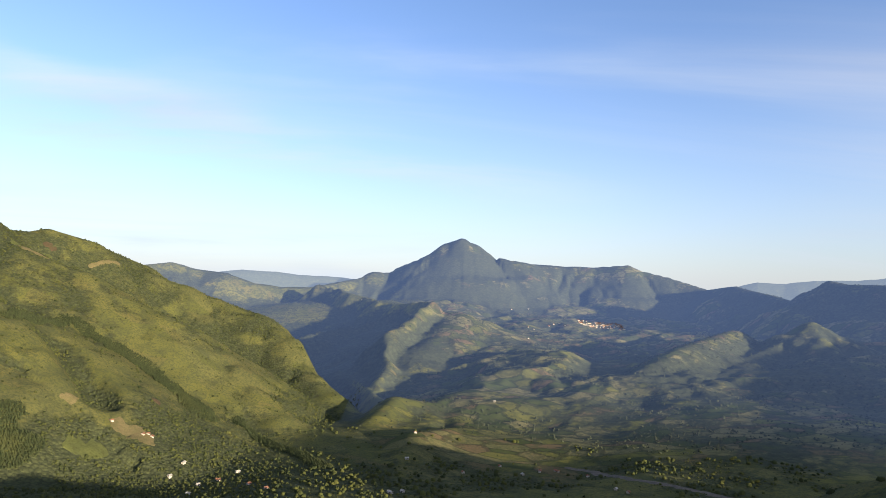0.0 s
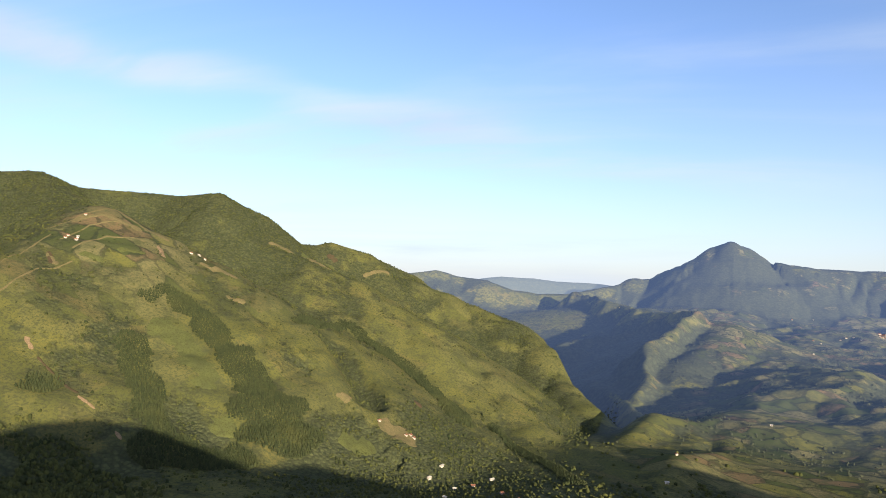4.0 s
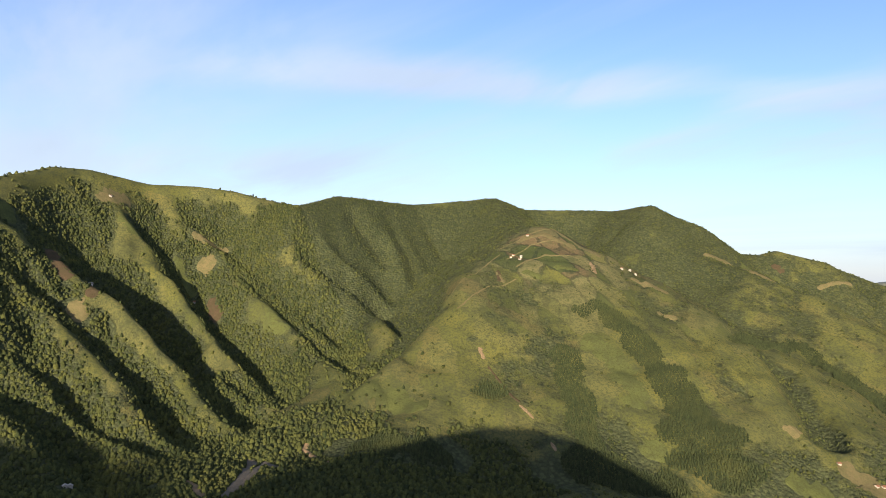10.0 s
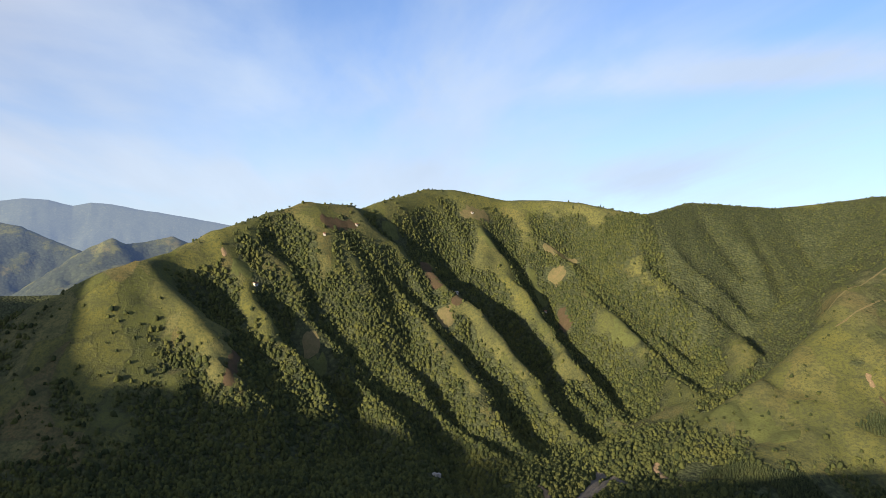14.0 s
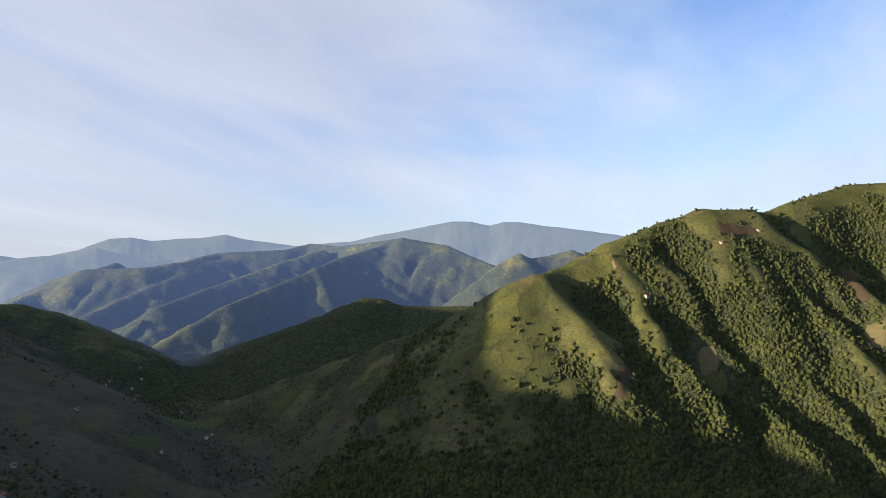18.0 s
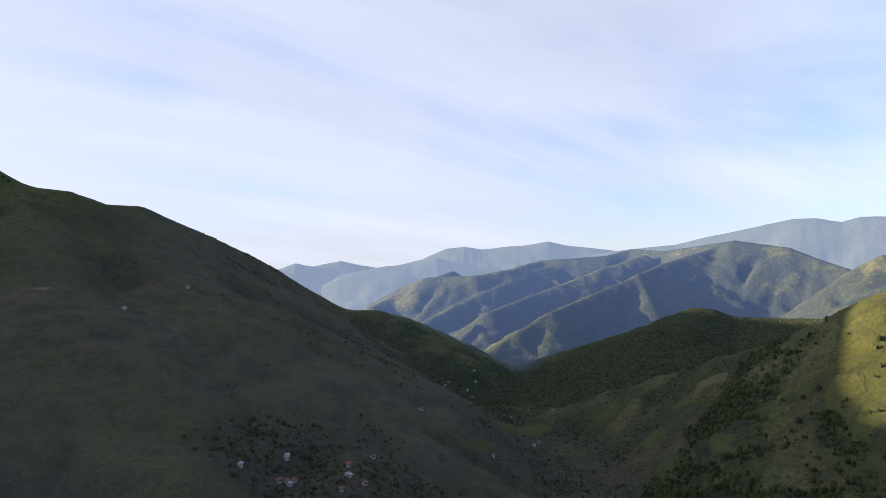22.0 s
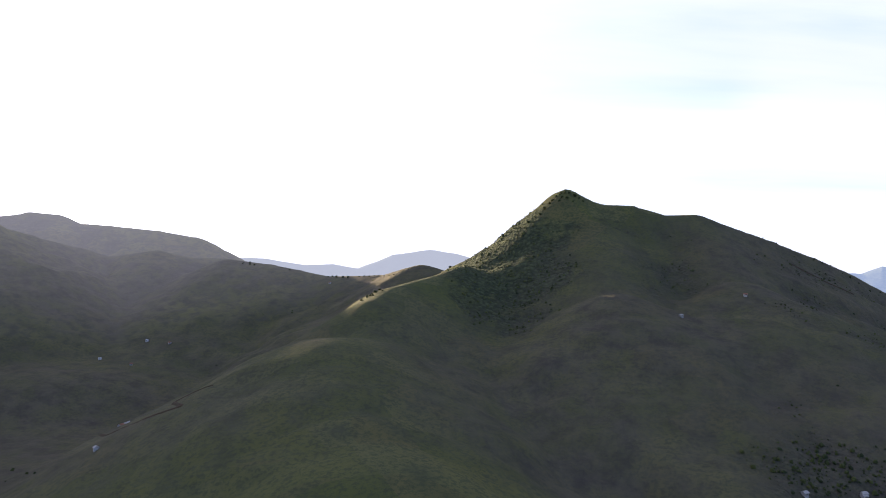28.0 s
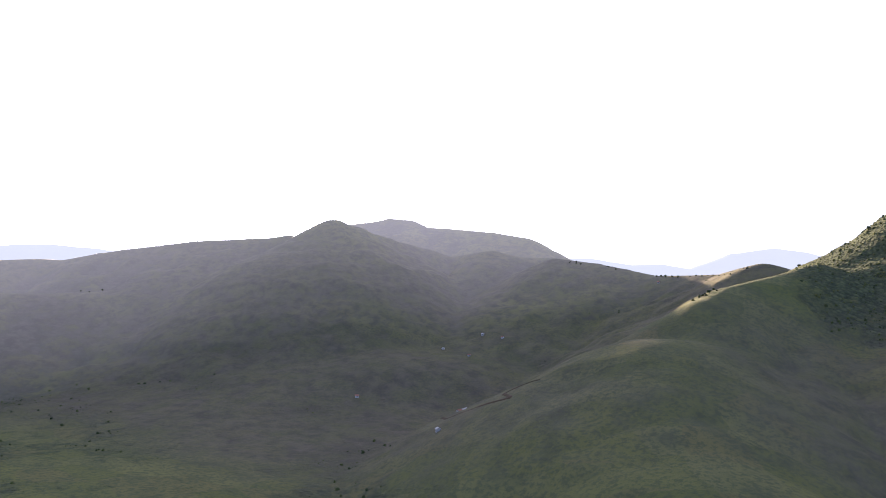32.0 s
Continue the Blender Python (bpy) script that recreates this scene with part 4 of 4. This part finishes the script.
HOUSES += [(-686, -582, 11), (-664, -569, 9), (-808, -673, 10), (-788, -747, 9), (-290, -490, 13), (-282, -494, 9), (-299, -517, 9), (-354, -500, 9), (-345, -486, 11), (-329, -468, 10), (-251, -505, 9), (-353, -469, 9), (-557, -526, 8), (-305, -832, 7), (-217, -779, 7), (-837, -983, 9), (-875, -963, 9), (-813, -868, 9)]
HOUSES += [(-831, -979, 8), (-851, -991, 8), (-945, -1027, 8), (-920, -993, 8), (-867, -939, 8), (-650, -682, 8), (-505, -595, 8), (-288, -493, 11), (-290, -489, 10), (-295, -493, 9), (-355, -502, 9), (-346, -484, 9), (-383, -504, 8), (-300, -519, 8)]
HOUSES += [(375, -613, 20), (373, -622, 14), (375, -602, 16), (630, -953, 10), (565, -932, 9), (596, -1030, 9), (552, -1023, 9), (601, -693, 12), (352, -1268, 9), (323, -483, 10)]
HOUSES += [(359, 2886, 16), (382, 2879, 14), (491, 3053, 20), (517, 3064, 18), (532, 3009, 16), (469, 3040, 14), (364, 3658, 12), (459, 3711, 12), (321, 2568, 14), (-353, 3065, 14)]
LONE += [(367, -1307), (359, -1309), (348, -1300), (332, -1289), (320, -1286), (297, -1283), (286, -1282), (273, -1270), (263, -1269), (251, -1260), (231, -1212), (218, -1193), (204, -1168), (180, -1182), (485, -1356), (475, -1356), (565, -1349), (555, -1357), (461, -1342), (1500, -631), (1499, -641), (1492, -649), (1490, -660), (1483, -669), (1480, -682), (1399, -739), (1384, -748), (1369, -768), (106, -1111), (91, -1082)]
LONE += [(-403, -1072), (-415, -1072), (-425, -1078), (-485, -1093), (-499, -1097), (-517, -1110), (-535, -1112), (-550, -1119), (-563, -1120), (-583, -1127), (-601, -1139), (565, -1343), (551, -1346), (540, -1344), (480, -1352), (464, -1348), (-12, -1028), (2, -1037), (-25, -1021), (-38, -1021), (159, -773), (153, -774), (148, -772), (152, -761), (155, -754), (146, -749), (148, -781), (146, -785), (156, -734), (157, -766), (139, -770)]
LONE += [(-57, -1028), (-64, -1036), (-72, -1044), (-77, -1046), (-83, -1054), (-90, -1057), (-97, -1056), (-104, -1056), (-112, -1052), (-119, -1052), (-125, -1049), (-100, -1042), (-87, -1040), (-92, -1045), (-109, -1039)]
LONE += [(-1227, -23), (-1231, -18), (-1240, -13), (-1240, -7), (-1247, 0), (-1250, 7), (-1248, 15), (-1266, 22), (-1269, 29), (-1395, 120), (-1415, 129), (-1426, 141), (-1443, 153), (-1463, 165), (-1471, 175), (-1476, 190), (-1188, -91), (-1204, -80), (-1155, -115), (-1128, -139)]
LONE += [(-869, 481), (-880, 494), (-895, 512), (-910, 532), (-848, 514), (-829, 515), (-817, 517), (-797, 511), (-769, 500), (-755, 500), (-797, 530), (-739, 515), (-741, 525), (-789, 564), (-827, 608), (-814, 610), (-828, 624), (-820, 590), (-838, 573), (-860, 540), (-769, 595), (-769, 572), (-807, 564), (-823, 499), (-825, 480), (-816, 463), (-806, 447), (-810, 480), (-791, 487), (-816, 544), (-834, 539)]
LONE += [(-1140, -124), (-1151, -114), (-1158, -103), (-1172, -93), (-1186, -79), (-611, -1156), (-630, -1176), (-651, -1196), (-691, -1216), (-1216, -676), (-1201, -694)]


def along_line(line, step):
    """Points every step metres along a line, with the way across."""
    line = np.array(line, float)
    size = np.linalg.norm(np.diff(line, axis=0), axis=1)
    run = np.concatenate([[0], np.cumsum(size)])
    s = np.linspace(0, run[-1], max(3, int(run[-1] / step) + 1))
    p = np.stack([np.interp(s, run, line[:, 0]), np.interp(s, run, line[:, 1])], 1)
    way_on = np.gradient(p, axis=0)
    way_on /= np.linalg.norm(way_on, axis=1)[:, None] + 1e-9
    return s, p, np.stack([-way_on[:, 1], way_on[:, 0]], 1)


STRIP_KINDS = {"earth": ("landslide_scar", EARTH, "bare orange earth scar on the green slope", "bare earth"),
               "plough": ("ploughed_field", PLOUGH, "brown ploughed field on the steep hillside", "field"),
               "dry": ("hay_field", DRY, "pale dry grass field on the hillside", "field"),
               "pasture": ("pasture", PASTURE, "bright green pasture among the woods", "field"),
               "gravel": ("river_bed", GRAVEL, "pale gravel bed winding along the valley floor", "river bed")}


def drape(kind, width, line, seed):
    name, material, label, category = STRIP_KINDS[kind]
    s, p, side = along_line(line, 2.5)
    n, m = len(p), max(5, int(width / 5) + 2)
    u = np.linspace(-1, 1, m)[None, :]
    ends = np.minimum(1, np.minimum(s - s[0] + 0.6, s[-1] - s + 0.6) / max(4.0, width * 0.45))[:, None] ** 0.5
    rim = np.sign(u) * 5.0 + 0 * s[:, None]
    edge = width / 2 * ends * (0.3 + 0.75 * value_noise(s[:, None] / 14 + seed * 3.1, rim, seed) + 0.65 * value_noise(s[:, None] / 5 + seed * 1.7, rim, seed + 50))
    x = p[:, :1] + side[:, :1] * u * edge
    y = p[:, 1:] + side[:, 1:] * u * edge
    z = level(x, y) + 0.9 - 0.9 * np.abs(u) ** 3
    i, j = np.meshgrid(np.arange(m - 1), np.arange(n - 1))
    a = (j * m + i).ravel()
    ob = new(name, mesh_from(name, np.stack([x, y, z], 2).reshape(-1, 3), np.stack([a, a + 1, a + m + 1, a + m], 1), material))
    tagged(ob, label, category, kind="structure")


for k, (kind, width, line) in enumerate(STRIPS):
    if kind != "pine":
        drape(kind, width, line, k)

# ---- woods ----
rng = np.random.default_rng(7)


def dome_shapes(count):
    """Small uneven crowns: a top, a shoulder ring and a skirt, each turned its own way."""
    f = []
    for k in range(4):
        n = (k + 1) % 4
        f += [(0, 1 + k, 1 + n), (1 + k, 5 + k, 1 + n), (1 + n, 5 + k, 5 + n)]
    shapes = []
    for _ in range(count):
        turn = rng.uniform(0, math.tau)
        ring = np.array([(math.cos(turn + k * math.tau / 4), math.sin(turn + k * math.tau / 4)) for k in range(4)])
        skirt = np.array([(math.cos(turn + (k + 0.5) * math.tau / 4), math.sin(turn + (k + 0.5) * math.tau / 4)) for k in range(4)])
        w = np.concatenate([[[0, 0, 1.0]], np.c_[ring * 0.82, np.full(4, 0.5)], np.c_[skirt, np.full(4, -0.45)]])
        w = w * (1 + rng.uniform(-0.34, 0.34, (9, 1)))
        shapes.append(w * np.array([rng.uniform(0.75, 1.25), rng.uniform(0.75, 1.25), rng.uniform(0.7, 1.4)]))
    return shapes, np.array(f)


DOMES = dome_shapes(32)


def wood(label, xs, ys, sizes, crowns, tall=1.15):
    """Many crowns joined, for woods that nobody could count."""
    shapes, f = crowns
    z = level(xs, ys)
    pick = rng.integers(0, len(shapes), len(xs))
    base = np.array(shapes)[pick]
    verts = base * sizes[:, None, None]
    verts[:, :, 2] *= tall
    verts += np.stack([xs, ys, z + sizes * 0.55], 1)[:, None, :]
    faces = f[None] + (np.arange(len(xs)) * base.shape[1])[:, None, None]
    ob = new("woodland", mesh_from("woodland", verts.reshape(-1, 3), faces.reshape(-1, 3), LEAF, True))
    return tagged(ob, label, "woodland", kind="stuff")


CLEAR = [(x, y, 9.0) for x, y, _ in HOUSES]
for kind, width, line in STRIPS:
    s, p, _ = along_line(line, 8.0)
    CLEAR += [(x, y, width * 0.48) for x, y in p]


def scatter(count, x0, x1, y0, y1, keep, few=0.045):
    """Random places in a box where the woods stand, clear of fields and houses."""
    x, y = rng.uniform(x0, x1, count), rng.uniform(y0, y1, count)
    i = np.clip(np.searchsorted(AXIS_X, x), 0, len(AXIS_X) - 1)
    j = np.clip(np.searchsorted(AXIS_Y, y), 0, len(AXIS_Y) - 1)
    ok = (np.where(rng.uniform(0, 1, count) < few, 0, rng.uniform(0.36, 0.72, count)) < WOODS[j, i]) & keep(np.hypot(x + 30, y - 60))
    for cx, cy, r in CLEAR:
        ok &= (x - cx) ** 2 + (y - cy) ** 2 > r * r
    return x[ok], y[ok]


def facing(x, y):
    """Which places on the slopes look down into the middle of the valley."""
    seen = np.ones(len(x), bool)
    z = level(x, y) + 14
    for part_way in np.concatenate([np.linspace(0.25, 0.9, 20), np.linspace(0.915, 0.985, 6)]):
        ok = np.nonzero(seen)[0]
        mx, my = -20 + (x[ok] + 20) * part_way, 60 + (y[ok] - 60) * part_way
        seen[ok] = level(mx, my) < 330 + (z[ok] - 330) * part_way
    return seen


for label, box, count, scale, tall in (("dense broadleaf woods on the gullied hill", (-1700, -500, -400, 620), 205000, 0.68, 1.2),
                          ("broadleaf woods on the massif slopes", (-1750, -200, 620, 1900), 110000, 0.5, 0.9),
                          ("shaded woods on the pyramid hill", (-1150, 300, -1500, -400), 70000, 0.36, 1.0),
                          ("woods on the slopes below the sun", (300, 1500, -1750, -100), 30000, 0.4, 0.9),
                          ("garden trees among the valley farmhouses", (-430, -210, -570, -440), 1100, 0.5, 1.0),
                          ("garden trees along the valley road", (-980, -760, -1060, -840), 1100, 0.5, 1.0),
                          ("woods along the valley floor", (-200, 1200, 650, 1300), 22000, 0.8, 0.8)):
    xs, ys = scatter(count, *box, lambda r: (r > 330) & (r < 2150), 0.12 if "massif" in label else 0.0 if "sun" in label or "pyramid" in label or "garden" in label else 0.02)
    if "valley" in label or "sun" in label:
        close = np.hypot(xs + 200, ys - 100) < (1230 if "valley" in label else 1420)
        xs, ys = xs[close], ys[close]
    ahead = facing(xs, ys)
    xs, ys = xs[ahead], ys[ahead]
    size = 1.0 + 3.8 * rng.uniform(0, 1, len(xs)) ** 2.4
    wood(label, xs, ys, size * scale, DOMES, tall)


def dotted_trees(count, x0, x1, y0, y1):
    """Hedgerow trees far off in the basin, with its blue haze put in as glow."""
    xs, ys = rng.uniform(x0, x1, count), rng.uniform(y0, y1, count)
    keep = (fractal(xs, ys, 140, 3, 70) + rng.uniform(-0.25, 0.25, count) > 0.56) & (np.hypot(xs + 200, ys - 100) > 1200) & ((xs > -150) | (ys > 2350)) & (np.hypot(xs - 200, ys - 1650) > 170)
    keep &= ~((np.abs(xs - 740) < 150) & (np.abs(ys - 3190) < 110))
    keep[keep] = facing(xs[keep], ys[keep])
    xs, ys = xs[keep], ys[keep]
    sizes = 0.9 + 1.7 * rng.uniform(0, 1, len(xs)) ** 2
    shapes, f = DOMES
    base = np.array(shapes)[rng.integers(0, len(shapes), len(xs))]
    verts = base * sizes[:, None, None] + np.stack([xs, ys, level(xs, ys) + sizes * 0.5], 1)[:, None, :]
    faces = f[None] + (np.arange(len(xs)) * base.shape[1])[:, None, None]
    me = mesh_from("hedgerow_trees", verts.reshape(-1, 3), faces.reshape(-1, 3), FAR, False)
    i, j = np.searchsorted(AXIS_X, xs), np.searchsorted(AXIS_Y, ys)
    # air gives the trees the same painted haze as their ground
    for key, value in (("woods", np.ones(len(xs))), ("fields", np.zeros(len(xs))), ("air", HAZE_GLOW[j, i])):
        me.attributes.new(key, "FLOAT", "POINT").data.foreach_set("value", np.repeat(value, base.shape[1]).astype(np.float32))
    tagged(new("hedgerow_trees", me), "trees dotted along hedges of the basin with haze put in as glow", "trees", kind="stuff")


dotted_trees(60000, -900, 1900, 1150, 3600)


def plantation(width, line):
    """Dark conifers in close rows."""
    s, p, side = along_line(line, 3.3)
    xs, ys = [], []
    for k in np.arange(-width / 2, width / 2, 3.3):
        q = p + side * k + rng.uniform(-0.9, 0.9, p.shape)
        ends = np.minimum(1, np.minimum(s, s[-1] - s) / (width * 0.4) + 0.35)
        reach = width / 2 * ends * (0.55 + 0.6 * value_noise(s / 22 + width, 0 * s + np.sign(k) * 4, 9))
        q = q[np.abs(k) < reach + rng.uniform(-3, 3, len(s))]
        xs.append(q[:, 0])
        ys.append(q[:, 1])
    xs, ys = np.concatenate(xs), np.concatenate(ys)
    z = level(xs, ys)
    tall = rng.uniform(3.6, 5.2, len(xs))
    ring = np.array([(math.cos(a), math.sin(a)) for a in np.linspace(0, 2 * math.pi, 7)[:-1]])
    shape = np.concatenate([np.c_[ring * 1.9, np.full(6, 0.12)], np.c_[ring * 1.2, np.full(6, 0.5)], [[0, 0, 1.0]]])
    verts = np.repeat(shape[None], len(xs), 0) * (1 + rng.uniform(-0.15, 0.15, (len(xs), len(shape), 1)))
    verts[:, :, 2] *= tall[:, None]
    verts += np.stack([xs, ys, z], 1)[:, None, :]
    f = []
    for k in range(6):
        n = (k + 1) % 6
        f += [(k, n, 6 + n), (k, 6 + n, 6 + k), (6 + k, 6 + n, 12)]
    faces = np.array(f)[None] + (np.arange(len(xs)) * 13)[:, None, None]
    ob = new("conifer_plantation", mesh_from("conifer_plantation", verts.reshape(-1, 3), faces.reshape(-1, 3), PINE, False))
    tagged(ob, "dark conifer plantation in close rows on the slope", "woodland", kind="stuff")


for kind, width, line in STRIPS:
    if kind == "pine":
        plantation(width, line)

# ---- houses ----


def part(name, mesh, parent, place=(0, 0, 0), label=""):
    ob = new(name, mesh)
    ob.parent = parent
    ob.location = place
    return tagged(ob, label) if label else ob


def solid(name, corners, faces, material):
    me = bpy.data.meshes.new(name)
    me.from_pydata(corners, [], faces)
    me.materials.append(material)
    return me


def box_mesh(name, sx, sy, z0, z1, material):
    bm = bmesh.new()
    bmesh.ops.create_cube(bm, size=1.0)
    for v in bm.verts:
        v.co = Vector((v.co.x * sx, v.co.y * sy, z0 if v.co.z < 0 else z1))
    me = bpy.data.meshes.new(name)
    bm.to_mesh(me)
    bm.free()
    me.materials.append(material)
    return me


def roof_mesh(length, width, eave, rise, material):
    """A gabled roof with a thickness and a deep overhang."""
    a, b, t = length / 2 + 0.6, width / 2 + 0.7, 0.22
    low = eave - 0.7 * rise / (width / 2)
    out = []
    for drop in (0, -t):
        out += [(-a, -b, low + drop), (a, -b, low + drop), (a, 0, eave + rise + drop), (-a, 0, eave + rise + drop), (a, b, low + drop), (-a, b, low + drop)]
    f = [(0, 1, 2, 3), (3, 2, 4, 5), (9, 8, 7, 6), (11, 10, 8, 9), (0, 6, 7, 1), (4, 10, 11, 5), (1, 7, 8, 2), (2, 8, 10, 4), (0, 3, 9, 6), (3, 5, 11, 9)]
    return solid("roof", out, f, material)


def walls_mesh(length, width, eave, rise, material):
    a, b = length / 2, width / 2
    v = [(-a, -b, -3.5), (a, -b, -3.5), (a, b, -3.5), (-a, b, -3.5), (-a, -b, eave), (a, -b, eave), (a, b, eave), (-a, b, eave),
         (-a, 0, eave + rise - 0.1), (a, 0, eave + rise - 0.1)]
    f = [(0, 1, 5, 4), (2, 3, 7, 6), (1, 2, 6, 9, 5), (3, 0, 4, 8, 7), (3, 2, 1, 0), (4, 5, 9, 8), (6, 7, 8, 9)]
    return solid("wall", v, f, material)


MESHES = {}


def house(x, y, length, roof, turn, label, group="", eave=2.3):
    """A small farmhouse: walls, roof, a door and windows."""
    width, rise = 4.0 if length < 13 else 6.0, 1.1 if length < 13 else 1.4
    key = (length, roof.name, eave)
    if key not in MESHES:
        MESHES[key] = (walls_mesh(length, width, eave, rise, PLASTER), roof_mesh(length, width, eave, rise, roof),
                       box_mesh("door", 1.0, 0.12, 0, 2.0, JOINERY), box_mesh("window_frame", 1.2, 0.10, 0.8, 1.9, JOINERY), box_mesh("window_pane", 0.95, 0.14, 0.92, 1.78, PANE))
    wall, top, door, frame_me, pane = MESHES[key]
    root = tagged(new("house"), label, "house", group)
    z, zx, zy = (float(v) for v in level(np.array([x, x + 6, x]), np.array([y, y, y + 6])))
    along = math.degrees(math.atan2(zx - z, z - zy))  # along the contour
    root.matrix_world = pose(x, y, z + 0.2, 0, 0, along + turn)
    part("wall", wall, root)
    part("roof", top, root)
    part("door", door, root, (0.1 * length, -width / 2 - 0.03, 0))
    for k in (-0.32, 0.34):
        w = part("window", frame_me, root, (k * length, -width / 2 - 0.02, 0))
        part("pane", pane, w)
    w = part("window", frame_me, root, (-0.2 * length, width / 2 + 0.02, 0))
    part("pane", pane, w)
    return root


pick = random.Random(5)
for x, y, length in HOUSES:
    length = max(4, round(length * 0.4))
    clay = pick.random() < 0.55 and length < 13
    house(x, y, length, CLAY if clay else ZINC, pick.uniform(-12, 12),
          "white farmhouse with a red clay tile roof" if clay else "white farmhouse with a pale sheet metal roof", "farmhouses on the slopes")
for row in range(8):
    for col in range(13):
        if pick.random() < 0.82:
            tx, ty = 620 + col * 16 + pick.uniform(-3, 3) + row * 3, 3120 + row * 22 + pick.uniform(-3, 3)
            house(tx, ty, pick.choice((11, 13, 15)), CLAY if pick.random() < 0.75 else ZINC, pick.choice((0, 90)) + 8,
                  "white town house with a red roof", "houses of the distant town", 2.4)

# ---- single trees ----


def crown_mesh(seed):
    r = random.Random(seed)
    bm = bmesh.new()
    for k in range(7):
        m = Matrix.Translation((r.uniform(-2.2, 2.2), r.uniform(-2.2, 2.2), 3.0 + r.uniform(-1.4, 2.6))) @ Matrix.Diagonal((r.uniform(1.3, 2.2), r.uniform(1.3, 2.2), r.uniform(1.1, 1.8), 1))
        bmesh.ops.create_icosphere(bm, subdivisions=2, radius=1.0, matrix=m)
    for v in bm.verts:
        v.co += Vector((r.uniform(-1, 1), r.uniform(-1, 1), r.uniform(-1, 1))) * 0.38
    me = bpy.data.meshes.new("crown")
    bm.to_mesh(me)
    bm.free()
    me.materials.append(LEAF)
    return me


def trunk_mesh(seed):
    """A tapered trunk that forks into limbs."""
    r = random.Random(seed)
    bm = bmesh.new()
    bmesh.ops.create_cone(bm, segments=7, radius1=0.34, radius2=0.2, depth=4.0, matrix=Matrix.Translation((0, 0, 1.0)))
    for k in range(4):
        lean = pose(0, 0, 2.0, 0, r.uniform(25, 55), k * 90 + r.uniform(-20, 20))
        bmesh.ops.create_cone(bm, segments=5, radius1=0.17, radius2=0.06, depth=2.6, matrix=lean @ Matrix.Translation((0, 0, 1.2)))
    me = bpy.data.meshes.new("trunk")
    bm.to_mesh(me)
    bm.free()
    me.materials.append(BARK)
    return me


TREES = []
for seed in range(5):
    first = tagged(new("tree"), "broadleaf tree standing alone on the open ridge", "tree", "single trees on ridges and meadows")
    part("trunk", trunk_mesh(seed), first)
    part("crown", crown_mesh(seed), first)
    TREES.append(first)
for k, (x, y) in enumerate(LONE):
    z = float(level(np.array([x]), np.array([y]))[0])
    size = pick.uniform(0.75, 1.2) if y > 0 or (x > -140 and -1100 < y < -1000) else pick.uniform(0.45, 0.8)
    place = pose(x, y, z, 0, 0, pick.uniform(0, 360)) @ Matrix.Diagonal((size, size, size * pick.uniform(0.9, 1.15), 1))
    if k < 5:
        TREES[k].matrix_world = place
    else:
        copy_thing(TREES[k % 5], place)
